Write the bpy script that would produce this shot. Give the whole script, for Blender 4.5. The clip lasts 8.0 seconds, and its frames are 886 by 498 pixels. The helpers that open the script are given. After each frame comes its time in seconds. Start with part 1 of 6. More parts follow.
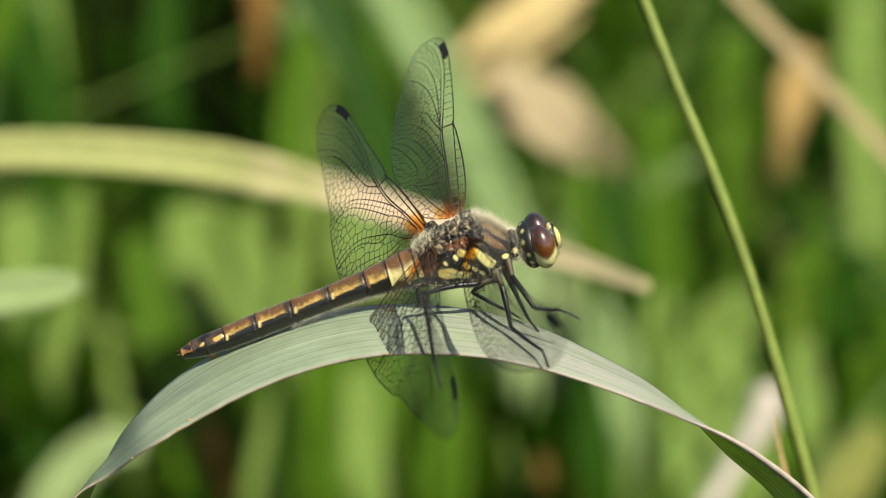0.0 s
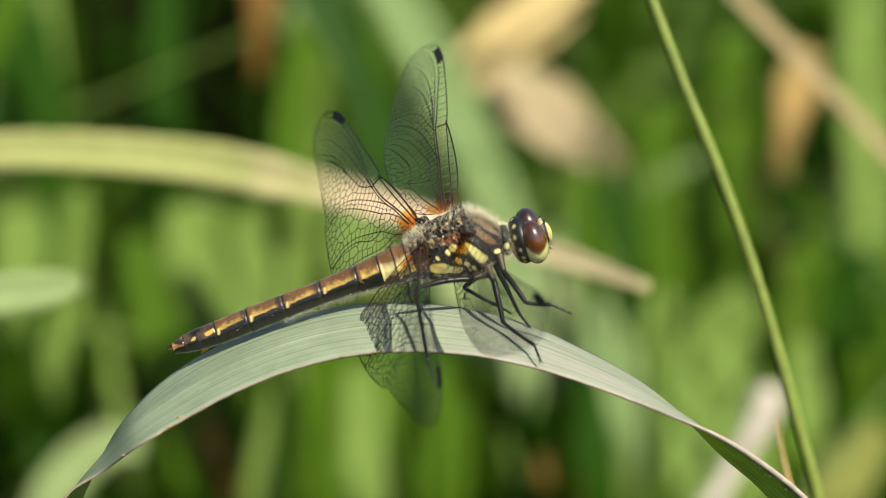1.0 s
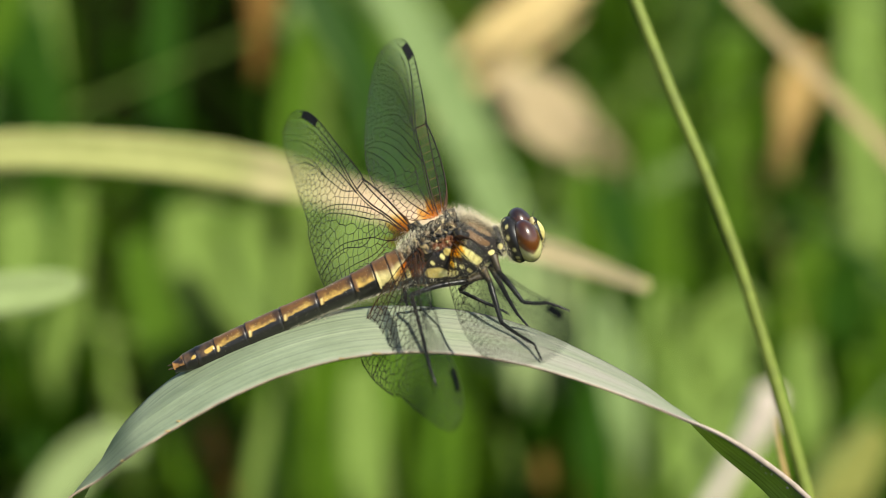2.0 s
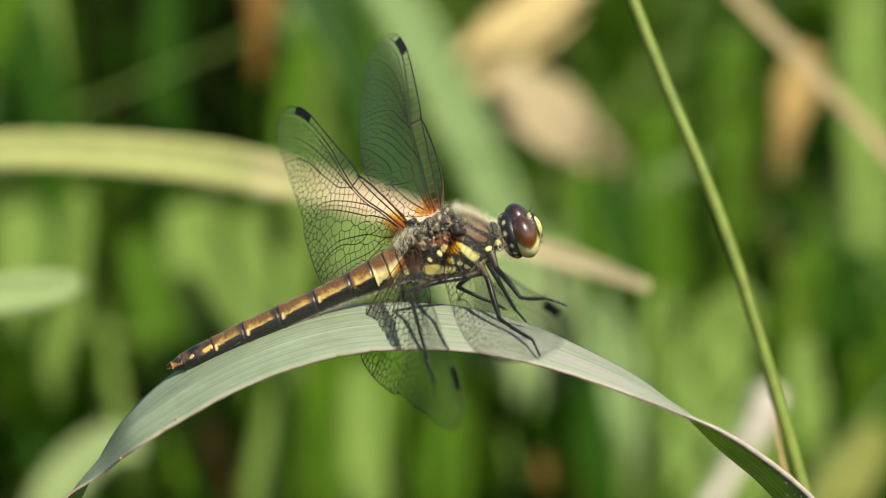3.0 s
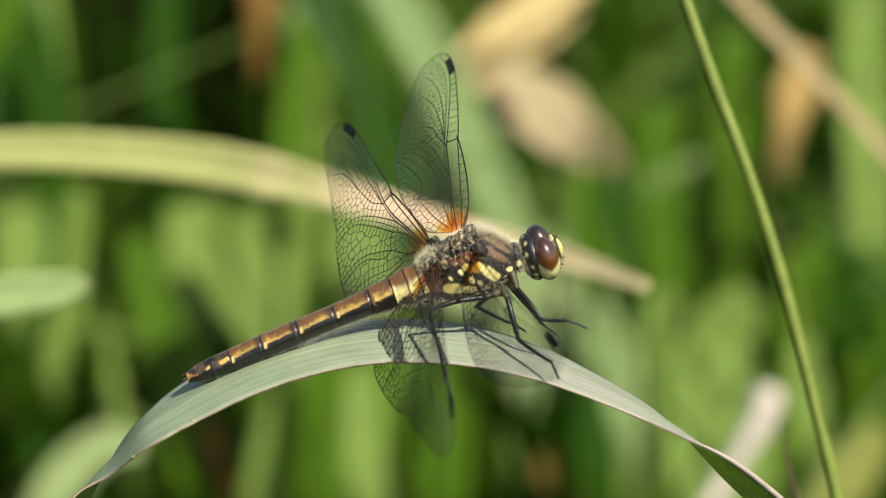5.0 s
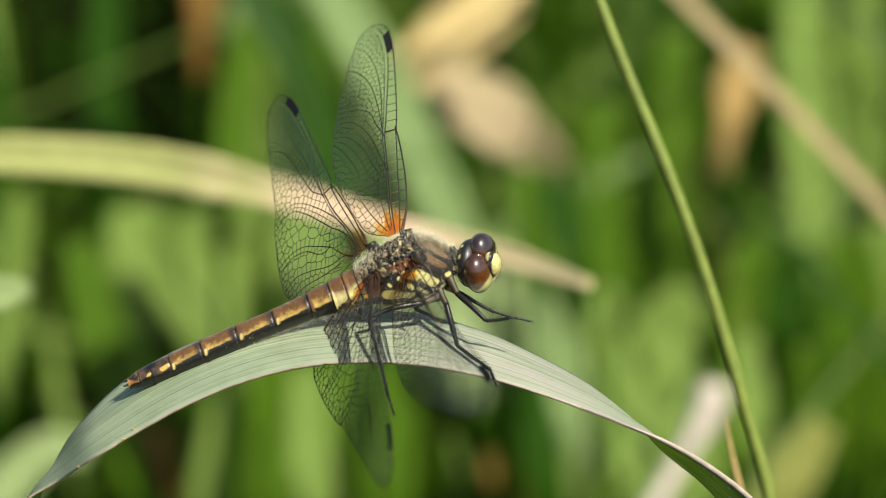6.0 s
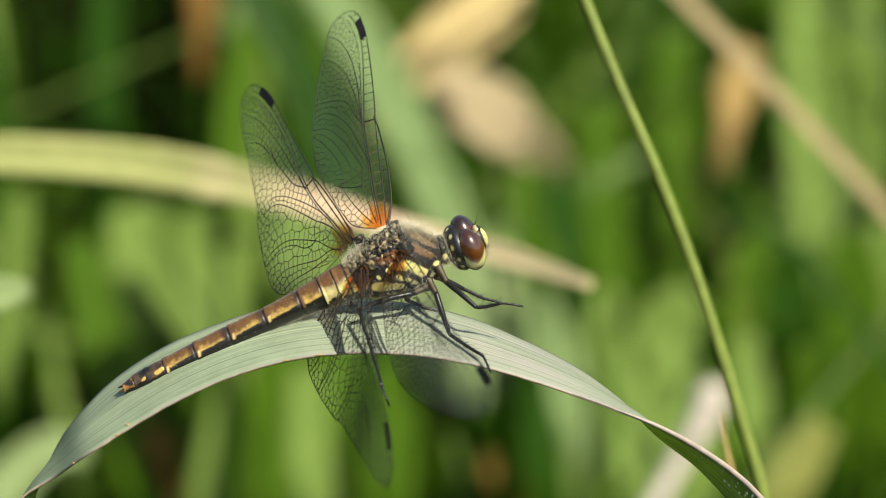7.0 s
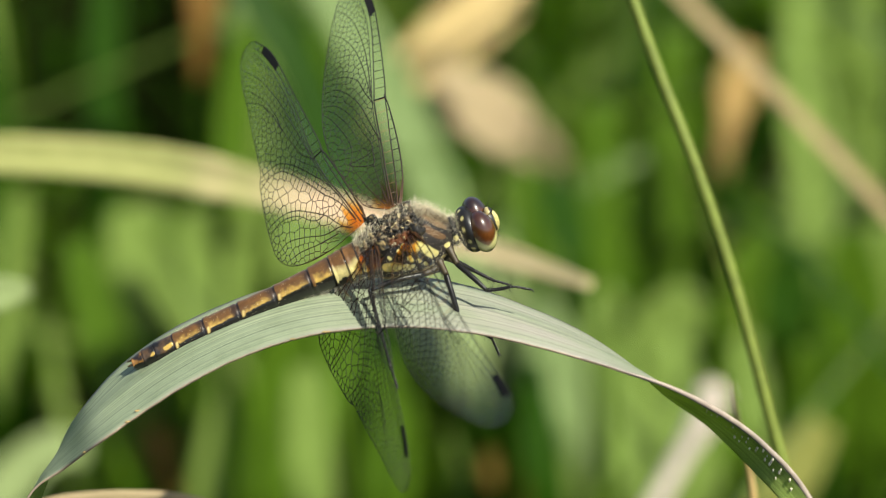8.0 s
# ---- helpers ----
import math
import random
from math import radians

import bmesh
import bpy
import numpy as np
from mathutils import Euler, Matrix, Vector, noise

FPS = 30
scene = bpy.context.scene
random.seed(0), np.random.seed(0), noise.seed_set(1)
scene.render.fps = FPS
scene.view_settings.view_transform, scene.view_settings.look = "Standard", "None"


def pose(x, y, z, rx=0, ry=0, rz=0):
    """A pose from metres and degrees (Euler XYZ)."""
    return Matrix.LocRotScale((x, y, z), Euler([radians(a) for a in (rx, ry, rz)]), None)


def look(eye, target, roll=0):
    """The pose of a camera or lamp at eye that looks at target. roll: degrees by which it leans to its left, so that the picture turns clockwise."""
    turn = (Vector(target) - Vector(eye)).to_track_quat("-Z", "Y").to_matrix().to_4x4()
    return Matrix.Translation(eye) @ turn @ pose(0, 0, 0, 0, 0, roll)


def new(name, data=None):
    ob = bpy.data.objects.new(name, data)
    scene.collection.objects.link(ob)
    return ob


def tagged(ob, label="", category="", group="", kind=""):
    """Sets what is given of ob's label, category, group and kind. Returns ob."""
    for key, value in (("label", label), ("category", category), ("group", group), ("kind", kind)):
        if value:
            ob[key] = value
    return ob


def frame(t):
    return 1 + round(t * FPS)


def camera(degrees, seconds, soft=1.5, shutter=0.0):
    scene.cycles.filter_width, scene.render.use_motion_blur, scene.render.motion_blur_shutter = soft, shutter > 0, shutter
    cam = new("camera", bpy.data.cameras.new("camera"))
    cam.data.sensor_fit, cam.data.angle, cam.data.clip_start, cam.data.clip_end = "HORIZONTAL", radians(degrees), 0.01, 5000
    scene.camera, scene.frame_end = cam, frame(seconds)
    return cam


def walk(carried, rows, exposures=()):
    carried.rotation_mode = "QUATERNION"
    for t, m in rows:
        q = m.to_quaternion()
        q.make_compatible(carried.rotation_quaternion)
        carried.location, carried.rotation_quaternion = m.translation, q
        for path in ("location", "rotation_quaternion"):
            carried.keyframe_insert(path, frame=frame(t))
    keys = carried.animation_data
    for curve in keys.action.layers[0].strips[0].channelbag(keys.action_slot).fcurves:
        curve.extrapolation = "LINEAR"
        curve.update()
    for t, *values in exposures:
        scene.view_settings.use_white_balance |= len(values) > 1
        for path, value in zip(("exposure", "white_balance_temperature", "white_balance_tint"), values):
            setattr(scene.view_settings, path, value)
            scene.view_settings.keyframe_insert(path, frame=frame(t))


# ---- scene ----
# A macro shot: a darter dragonfly, 32 mm long, on an arching grass leaf, 17 cm from the lens.
FOCUS = Vector((0.0, 0.0, 0.40))
TILT = -22.0
DIST = 0.1676
EYE = FOCUS + pose(0, 0, 0, 90 + TILT).to_3x3() @ Vector((0, 0, DIST))
cam = camera(24.0, 8.0, soft=0.6, shutter=0.3)
cam.data.dof.use_dof = True
cam.data.dof.focus_distance = DIST + 0.003
cam.data.dof.aperture_fstop = 20.5


def aim(yaw, pitch=0.0):
    return pose(EYE.x, EYE.y, EYE.z, 90 + TILT + pitch, 0, yaw)


walk(cam, [(0.0, aim(0)), (2.0, aim(0)), (4.0, aim(0)), (5.5, aim(0)), (5.6, aim(0)), (5.7, aim(-0.4)), (5.8, aim(-1.66)),
           (5.9, aim(-1.66)), (7.0, aim(-1.66)), (8.0, aim(-1.66))])

# ---- light ----
SUN_DIR = Vector((0.44, -0.42, 0.79)).normalized()
sun = new("sun", bpy.data.lights.new("sun", "SUN"))
sun.data.energy, sun.data.angle, sun.data.color = 4.6, radians(0.6), (1.0, 0.98, 0.83)
sun.matrix_basis = look(SUN_DIR * 5, (0, 0, 0))
world = bpy.data.worlds.new("sky")
scene.world = world
world.use_nodes = True
sky = world.node_tree.nodes.new("ShaderNodeTexSky")
sky.sky_type, sky.sun_disc = "NISHITA", False
sky.dust_density = 1.8
sky.sun_elevation = math.asin(SUN_DIR.z)
sky.sun_rotation = math.atan2(SUN_DIR.x, SUN_DIR.y)
world.node_tree.links.new(sky.outputs[0], world.node_tree.nodes["Background"].inputs[0])
world.node_tree.nodes["Background"].inputs[1].default_value = 0.085
scene.view_settings.exposure = 0.74

MM = 0.001


# ---- materials ----
def node_mat(name):
    m = bpy.data.materials.new(name)
    m.use_nodes = True
    nt = m.node_tree
    b = nt.nodes["Principled BSDF"]
    return m, nt, b


def add_node(nt, kind, **values):
    n = nt.nodes.new("ShaderNode" + kind)
    for k, v in values.items():
        n.inputs[k.replace("_", " ")].default_value = v
    return n


def ramp(nt, source, stops):
    r = nt.nodes.new("ShaderNodeValToRGB")
    el = r.color_ramp.elements
    while len(el) < len(stops):
        el.new(0.5)
    for e, (p, c) in zip(el, stops):
        e.position, e.color = p, (*c, 1) if len(c) == 3 else c
    nt.links.new(source, r.inputs[0])
    return r.outputs[0]


def mixed(nt, fac, a, b, mode="MIX"):
    m = nt.nodes.new("ShaderNodeMix")
    m.data_type, m.blend_type = "RGBA", mode
    for sock, v in ((m.inputs[0], fac), (m.inputs[6], a), (m.inputs[7], b)):
        if isinstance(v, (int, float)):
            sock.default_value = v
        elif isinstance(v, tuple):
            sock.default_value = (*v, 1)
        else:
            nt.links.new(v, sock)
    return m.outputs[2]


def object_noise(nt, scale, detail=4.0, rough=0.6, stretch=None):
    tc = nt.nodes.new("ShaderNodeTexCoord")
    src = tc.outputs["Object"]
    if stretch:
        mp = nt.nodes.new("ShaderNodeMapping")
        mp.inputs["Scale"].default_value = stretch
        nt.links.new(src, mp.inputs[0])
        src = mp.outputs[0]
    n = add_node(nt, "TexNoise", Scale=scale, Detail=detail, Roughness=rough)
    nt.links.new(src, n.inputs["Vector"])
    return n.outputs[0]


def bumped(nt, b, height, dist, strength=0.6):
    bp = add_node(nt, "Bump", Strength=strength, Distance=dist)
    nt.links.new(height, bp.inputs["Height"])
    nt.links.new(bp.outputs[0], b.inputs["Normal"])


def cuticle(name, rough, spec=0.5, grain=2500.0, bump=0.00003, coat=0.0, vary=0.35):
    """Insect shell, coloured by the pigment painted on its vertices."""
    m, nt, b = node_mat(name)
    at = nt.nodes.new("ShaderNodeAttribute")
    at.attribute_name = "pig"
    n1 = object_noise(nt, grain)
    n2 = object_noise(nt, grain * 0.22)
    dark = ramp(nt, n1, [(0.3, (1 - vary, 1 - vary, 1 - vary)), (0.7, (1.12, 1.1, 1.05))])
    col = mixed(nt, 1.0, at.outputs[0], dark, "MULTIPLY")
    tone = ramp(nt, n2, [(0.35, (0.8, 0.76, 0.7)), (0.65, (1.1, 1.1, 1.1))])
    col = mixed(nt, 1.0, col, tone, "MULTIPLY")
    nt.links.new(col, b.inputs["Base Color"])
    b.inputs["Roughness"].default_value = rough
    b.inputs["Specular IOR Level"].default_value = spec
    b.inputs["Coat Weight"].default_value = coat
    b.inputs["Coat Roughness"].default_value = 0.12
    bumped(nt, b, n1, bump)
    return m


def plain(name, col, rough, spec=0.5, grain=3000.0, vary=0.3, bump=0.00002, metal=0.0):
    m, nt, b = node_mat(name)
    n1 = object_noise(nt, grain)
    c = mixed(nt, 1.0, col, ramp(nt, n1, [(0.3, (1 - vary,) * 3), (0.7, (1.1, 1.1, 1.1))]), "MULTIPLY")
    nt.links.new(c, b.inputs["Base Color"])
    b.inputs["Roughness"].default_value = rough
    b.inputs["Specular IOR Level"].default_value = spec
    b.inputs["Metallic"].default_value = metal
    bumped(nt, b, n1, bump)
    return m


def leaf_mat(name, top, vein, through_col, rough=0.45, translucent=0.35, ribs=26.0, patch=None, patch_amount=0.0, rib_bump=0.00004, spec=0.12, lines=0.0):
    """Grass leaf: stripes along the blade (uv: across, along), stains, light coming through."""
    m, nt, b = node_mat(name)
    uv = nt.nodes.new("ShaderNodeUVMap")
    uv.uv_map = "uv"
    mp = nt.nodes.new("ShaderNodeMapping")
    mp.inputs["Scale"].default_value = (ribs, 0.8 if lines else 3.0, 1.0)
    nt.links.new(uv.outputs[0], mp.inputs[0])
    fine = add_node(nt, "TexNoise", Scale=1.0, Detail=5.0, Roughness=0.75)
    nt.links.new(mp.outputs[0], fine.inputs["Vector"])
    mp2 = nt.nodes.new("ShaderNodeMapping")
    mp2.inputs["Scale"].default_value = (3.0, 9.0, 1.0)
    nt.links.new(uv.outputs[0], mp2.inputs[0])
    broad = add_node(nt, "TexNoise", Scale=1.0, Detail=6.0, Roughness=0.65)
    nt.links.new(mp2.outputs[0], broad.inputs["Vector"])
    col = mixed(nt, ramp(nt, fine.outputs[0], [(0.40, (0, 0, 0)), (0.54, (1, 1, 1))]), vein, top)
    col = mixed(nt, 1.0, col, ramp(nt, broad.outputs[0], [(0.3, (0.78, 0.8, 0.74)), (0.7, (1.12, 1.1, 1.1))]), "MULTIPLY")
    if patch:
        at = nt.nodes.new("ShaderNodeAttribute")
        at.attribute_name = "pig"
        wear = mixed(nt, 1.0, at.outputs[0], ramp(nt, broad.outputs[0], [(0.3, (0.65,) * 3), (0.52, (1, 1, 1))]), "MULTIPLY")
        col = mixed(nt, wear, col, patch)
    if lines:
        mp3 = nt.nodes.new("ShaderNodeMapping")
        mp3.inputs["Scale"].default_value = (40.0, 0.10, 1.0)
        nt.links.new(uv.outputs[0], mp3.inputs[0])
        ridge = add_node(nt, "TexNoise", Scale=1.0, Detail=2.0, Roughness=0.5)
        nt.links.new(mp3.outputs[0], ridge.inputs["Vector"])
        col = mixed(nt, 1.0, col, ramp(nt, ridge.outputs[0], [(0.38, (1 - lines,) * 3), (0.45, (1, 1, 1)), (0.58, (1, 1, 1)), (0.66, (1.3, 1.3, 1.25))]), "MULTIPLY")
    nt.links.new(col, b.inputs["Base Color"])
    b.inputs["Roughness"].default_value = rough
    b.inputs["Specular IOR Level"].default_value = spec
    bumped(nt, b, fine.outputs[0], rib_bump, 0.8)
    tr = nt.nodes.new("ShaderNodeBsdfTranslucent")
    nt.links.new(mixed(nt, 1.0, col, through_col, "MULTIPLY"), tr.inputs[0])
    ms = nt.nodes.new("ShaderNodeMixShader")
    ms.inputs[0].default_value = translucent
    nt.links.new(b.outputs[0], ms.inputs[1])
    nt.links.new(tr.outputs[0], ms.inputs[2])
    nt.links.new(ms.outputs[0], nt.nodes["Material Output"].inputs[0])
    return m


def membrane_mat():
    m, nt, b = node_mat("wing_membrane")
    nt.nodes.remove(b)
    tc = nt.nodes.new("ShaderNodeTexCoord")
    mp = nt.nodes.new("ShaderNodeMapping")
    mp.inputs["Location"].default_value = (0, 0.0011, 0)
    mp.inputs["Scale"].default_value = (0.72, 1.0, 1.0)
    nt.links.new(tc.outputs["Object"], mp.inputs[0])
    ln = nt.nodes.new("ShaderNodeVectorMath")
    ln.operation = "LENGTH"
    nt.links.new(mp.outputs[0], ln.inputs[0])
    rough = object_noise(nt, 900.0, 2.0, stretch=(0.3, 2.2, 1.0))
    mm = nt.nodes.new("ShaderNodeMath")
    mm.operation = "MULTIPLY_ADD"
    mm.inputs[1].default_value, mm.inputs[2].default_value = 0.0026, -0.0013
    nt.links.new(rough, mm.inputs[0])
    ad = nt.nodes.new("ShaderNodeMath")
    ad.operation = "ADD"
    nt.links.new(ln.outputs["Value"], ad.inputs[0])
    nt.links.new(mm.outputs[0], ad.inputs[1])
    mr = add_node(nt, "MapRange", From_Min=0.0006, From_Max=0.0019)
    nt.links.new(ad.outputs[0], mr.inputs[0])
    amber = ramp(nt, mr.outputs[0], [(0.0, (0.74, 0.25, 0.008)), (0.5, (0.86, 0.46, 0.05)), (0.8, (0.97, 0.86, 0.55)), (1.0, (0.985, 0.99, 0.975))])
    glow = ramp(nt, mr.outputs[0], [(0.0, (0.06,) * 3), (0.45, (0.04,) * 3), (1.0, (0.026,) * 3)])
    body = ramp(nt, mr.outputs[0], [(0.0, (0.85, 0.33, 0.02)), (0.7, (0.85, 0.42, 0.05)), (1.0, (0.75, 0.74, 0.60))])
    clear = nt.nodes.new("ShaderNodeBsdfTransparent")
    nt.links.new(amber, clear.inputs[0])
    film_ = add_node(nt, "BsdfGlossy", Roughness=0.22)
    film_.inputs["Color"].default_value = (0.9, 0.95, 0.9, 1)
    veil = nt.nodes.new("ShaderNodeBsdfTranslucent")
    nt.links.new(body, veil.inputs[0])
    bp = add_node(nt, "Bump", Strength=0.5, Distance=0.00006)
    nt.links.new(object_noise(nt, 1400.0, 2.0), bp.inputs["Height"])
    nt.links.new(bp.outputs[0], film_.inputs["Normal"])
    m1 = nt.nodes.new("ShaderNodeMixShader")
    m1.inputs[0].default_value = 0.03
    nt.links.new(clear.outputs[0], m1.inputs[1])
    nt.links.new(film_.outputs[0], m1.inputs[2])
    # pale diffuse layer stands in for the film's milky sheen in sunlight
    milky_sheen = nt.nodes.new("ShaderNodeBsdfDiffuse")
    milky_sheen.inputs[0].default_value = (0.80, 0.82, 0.72, 1)
    m3 = nt.nodes.new("ShaderNodeMixShader")
    m3.inputs[0].default_value = 0.012
    nt.links.new(m1.outputs[0], m3.inputs[1])
    nt.links.new(milky_sheen.outputs[0], m3.inputs[2])
    m2 = nt.nodes.new("ShaderNodeMixShader")
    nt.links.new(glow, m2.inputs[0])
    nt.links.new(m3.outputs[0], m2.inputs[1])
    nt.links.new(veil.outputs[0], m2.inputs[2])
    nt.links.new(m2.outputs[0], nt.nodes["Material Output"].inputs[0])
    return m


def vein_mat():
    m, nt, b = node_mat("wing_vein")
    tc = nt.nodes.new("ShaderNodeTexCoord")
    sep = nt.nodes.new("ShaderNodeSeparateXYZ")
    nt.links.new(tc.outputs["Object"], sep.inputs[0])
    mr = add_node(nt, "MapRange", From_Min=0.0008, From_Max=0.0075)
    nt.links.new(sep.outputs[0], mr.inputs[0])
    nt.links.new(ramp(nt, mr.outputs[0], [(0.0, (0.05, 0.022, 0.008)), (0.35, (0.022, 0.015, 0.010)), (1.0, (0.013, 0.012, 0.010))]), b.inputs["Base Color"])
    b.inputs["Roughness"].default_value = 0.6
    b.inputs["Specular IOR Level"].default_value = 0.15
    return m


def eye_mat():
    m, nt, b = node_mat("compound_eye")
    at = nt.nodes.new("ShaderNodeAttribute")
    at.attribute_name = "pig"
    v = add_node(nt, "TexVoronoi", Scale=14000.0)
    tc = nt.nodes.new("ShaderNodeTexCoord")
    nt.links.new(tc.outputs["Object"], v.inputs["Vector"])
    n2 = object_noise(nt, 1800.0)
    col = mixed(nt, 1.0, at.outputs[0], ramp(nt, n2, [(0.3, (0.75,) * 3), (0.7, (1.1,) * 3)]), "MULTIPLY")
    nt.links.new(col, b.inputs["Base Color"])
    b.inputs["Roughness"].default_value = 0.32
    b.inputs["Coat Weight"].default_value = 1.0
    b.inputs["Coat Roughness"].default_value = 0.06
    bumped(nt, b, v.outputs[0], 0.000008, 0.10)
    return m


SHELL = cuticle("shell", 0.32, 0.45, coat=0.3)
SHELL_MATT = cuticle("thorax_shell", 0.58, 0.3, grain=3200.0, bump=0.00002, vary=0.14)
HEAD_SHELL = cuticle("head_shell", 0.42, 0.45, coat=0.1)
EYE_SHELL = eye_mat()
MEMBRANE = membrane_mat()
VEIN = vein_mat()
VEIN_GOLD = plain("golden_vein", (0.24, 0.15, 0.045), 0.5)
STIGMA = plain("pterostigma", (0.012, 0.011, 0.010), 0.7, 0.2)
LEG_BLACK = plain("leg_shell", (0.011, 0.010, 0.009), 0.36, 0.32)
LEG_BROWN = plain("leg_brown", (0.055, 0.037, 0.014), 0.55, vary=0.55)
HAIR_PALE = plain("pale_hair", (0.78, 0.70, 0.50), 0.45)
HAIR_DARK = plain("dark_hair", (0.02, 0.017, 0.014), 0.4)
ORANGE = plain("orange_shell", (0.62, 0.25, 0.03), 0.35)

PERCH = leaf_mat("perch_leaf", (0.345, 0.41, 0.255), (0.24, 0.31, 0.19), (0.75, 0.9, 0.45), 0.46, 0.30, 60.0, (0.395, 0.36, 0.31), 1.0, spec=0.4, lines=0.38)
PERCH_UNDER = leaf_mat("perch_leaf_under", (0.52, 0.66, 0.20), (0.38, 0.52, 0.14), (1.0, 1.0, 0.5), 0.5, 0.65, 30.0, lines=0.3)
ROLLED = plain("rolled_edge", (0.36, 0.29, 0.235), 0.6, grain=900.0)
PERCH_EDGE = plain("leaf_edge", (0.32, 0.24, 0.165), 0.6, grain=1500.0)
SHADES = {
    "arch": leaf_mat("arch_leaf", (0.44, 0.44, 0.17), (0.34, 0.36, 0.12), (0.9, 0.95, 0.4), 0.5, 0.3, 8.0, (0.80, 0.58, 0.40), 1.0),
    "pale": leaf_mat("pale_leaf", (0.34, 0.42, 0.18), (0.29, 0.36, 0.145), (0.9, 1.0, 0.5), 0.5, 0.3, 8.0),
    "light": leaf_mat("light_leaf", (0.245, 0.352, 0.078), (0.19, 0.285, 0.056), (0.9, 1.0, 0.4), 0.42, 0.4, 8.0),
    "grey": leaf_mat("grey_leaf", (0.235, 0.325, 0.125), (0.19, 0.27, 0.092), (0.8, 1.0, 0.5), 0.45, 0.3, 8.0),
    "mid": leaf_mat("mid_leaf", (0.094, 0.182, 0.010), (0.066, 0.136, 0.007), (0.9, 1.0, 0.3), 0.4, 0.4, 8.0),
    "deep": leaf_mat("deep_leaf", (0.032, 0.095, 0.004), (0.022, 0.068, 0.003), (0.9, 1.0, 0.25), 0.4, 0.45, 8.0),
    "straw": leaf_mat("straw_leaf", (0.42, 0.32, 0.17), (0.35, 0.26, 0.13), (1.0, 0.8, 0.5), 0.6, 0.2, 8.0),
    "ochre": leaf_mat("ochre_leaf", (0.45, 0.30, 0.11), (0.36, 0.23, 0.075), (1.0, 0.7, 0.3), 0.6, 0.25, 8.0),
    "gold": leaf_mat("gold_leaf", (0.74, 0.57, 0.27), (0.56, 0.42, 0.18), (1.0, 0.8, 0.4), 0.6, 0.25, 8.0),
    "tan": leaf_mat("tan_leaf", (0.46, 0.36, 0.21), (0.38, 0.29, 0.16), (1.0, 0.8, 0.5), 0.6, 0.2, 8.0),
    "rust": leaf_mat("rust_leaf", (0.21, 0.115, 0.024), (0.15, 0.08, 0.018), (1.0, 0.6, 0.3), 0.6, 0.2, 8.0),
    "olive": leaf_mat("olive_leaf", (0.31, 0.32, 0.085), (0.25, 0.255, 0.06), (1.0, 0.95, 0.3), 0.5, 0.35, 8.0),
}
STEM_GREEN = plain("stem_green", (0.155, 0.195, 0.030), 0.5, 0.3, grain=700.0)
STALK_DRY = plain("dry_stalk", (0.56, 0.47, 0.38), 0.7, grain=500.0)
TWIG_DRY = plain("dry_twig", (0.40, 0.27, 0.09), 0.6, grain=900.0)


def soil_mat():
    m, nt, b = node_mat("soil")
    n = object_noise(nt, 30.0, 8.0)
    n2 = object_noise(nt, 4.0, 4.0)
    # near-black tones: the shade between the grass is put into the soil colour
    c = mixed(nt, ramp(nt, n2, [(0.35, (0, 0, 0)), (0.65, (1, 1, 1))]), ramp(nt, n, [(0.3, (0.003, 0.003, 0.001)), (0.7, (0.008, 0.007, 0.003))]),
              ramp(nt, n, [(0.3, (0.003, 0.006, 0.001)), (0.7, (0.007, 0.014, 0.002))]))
    nt.links.new(c, b.inputs["Base Color"])
    b.inputs["Roughness"].default_value = 0.95
    b.inputs["Specular IOR Level"].default_value = 0.0
    bumped(nt, b, n, 0.01)
    return m


# ---- mesh helpers ----
def mesh_of(name, verts, faces, material, smooth=True, pig=None, uv=None):
    me = bpy.data.meshes.new(name)
    me.from_pydata([tuple(v) for v in verts], [], faces)
    for mat_ in material if isinstance(material, (list, tuple)) else (material,):
        me.materials.append(mat_)
    if smooth:
        me.polygons.foreach_set("use_smooth", [True] * len(me.polygons))
    if pig is not None:
        at = me.color_attributes.new("pig", "FLOAT_COLOR", "POINT")
        at.data.foreach_set("color", [c for p in pig for c in (*p, 1.0)])
    if uv is not None:
        lay = me.uv_layers.new(name="uv")
        loops = np.zeros(len(me.loops), dtype=np.int32)
        me.loops.foreach_get("vertex_index", loops)
        lay.data.foreach_set("uv", np.asarray(uv, dtype=np.float32)[loops].ravel())
    me.update()
    return me


def part(name, mesh, parent, label="", m=None):
    ob = new(name, mesh)
    ob.parent = parent
    if m is not None:
        ob.matrix_basis = m
    return tagged(ob, label=label)


def spline(points, n):
    """Smooth curve through control rows (centripetal), n samples, as many between each two rows."""
    p = np.asarray(points, dtype=float)
    k = np.concatenate([[0], np.cumsum(np.sqrt(np.linalg.norm(np.diff(p, axis=0), axis=1)) + 1e-6)])
    v = np.diff(p, axis=0) / np.diff(k)[:, None]
    h = np.diff(k)
    m = np.vstack([v[:1], (v[1:] * h[:-1, None] + v[:-1] * h[1:, None]) / (h[1:] + h[:-1])[:, None], v[-1:]])
    out = []
    for t in np.linspace(0, len(p) - 1, n):
        i = min(int(t), len(p) - 2)
        u = t - i
        out.append((2 * u ** 3 - 3 * u ** 2 + 1) * p[i] + (u ** 3 - 2 * u ** 2 + u) * h[i] * m[i]
                   + (3 * u ** 2 - 2 * u ** 3) * p[i + 1] + (u ** 3 - u ** 2) * h[i] * m[i + 1])
    return np.array(out)


def even(values, n):
    return np.interp(np.linspace(0, len(values) - 1, n), range(len(values)), values)


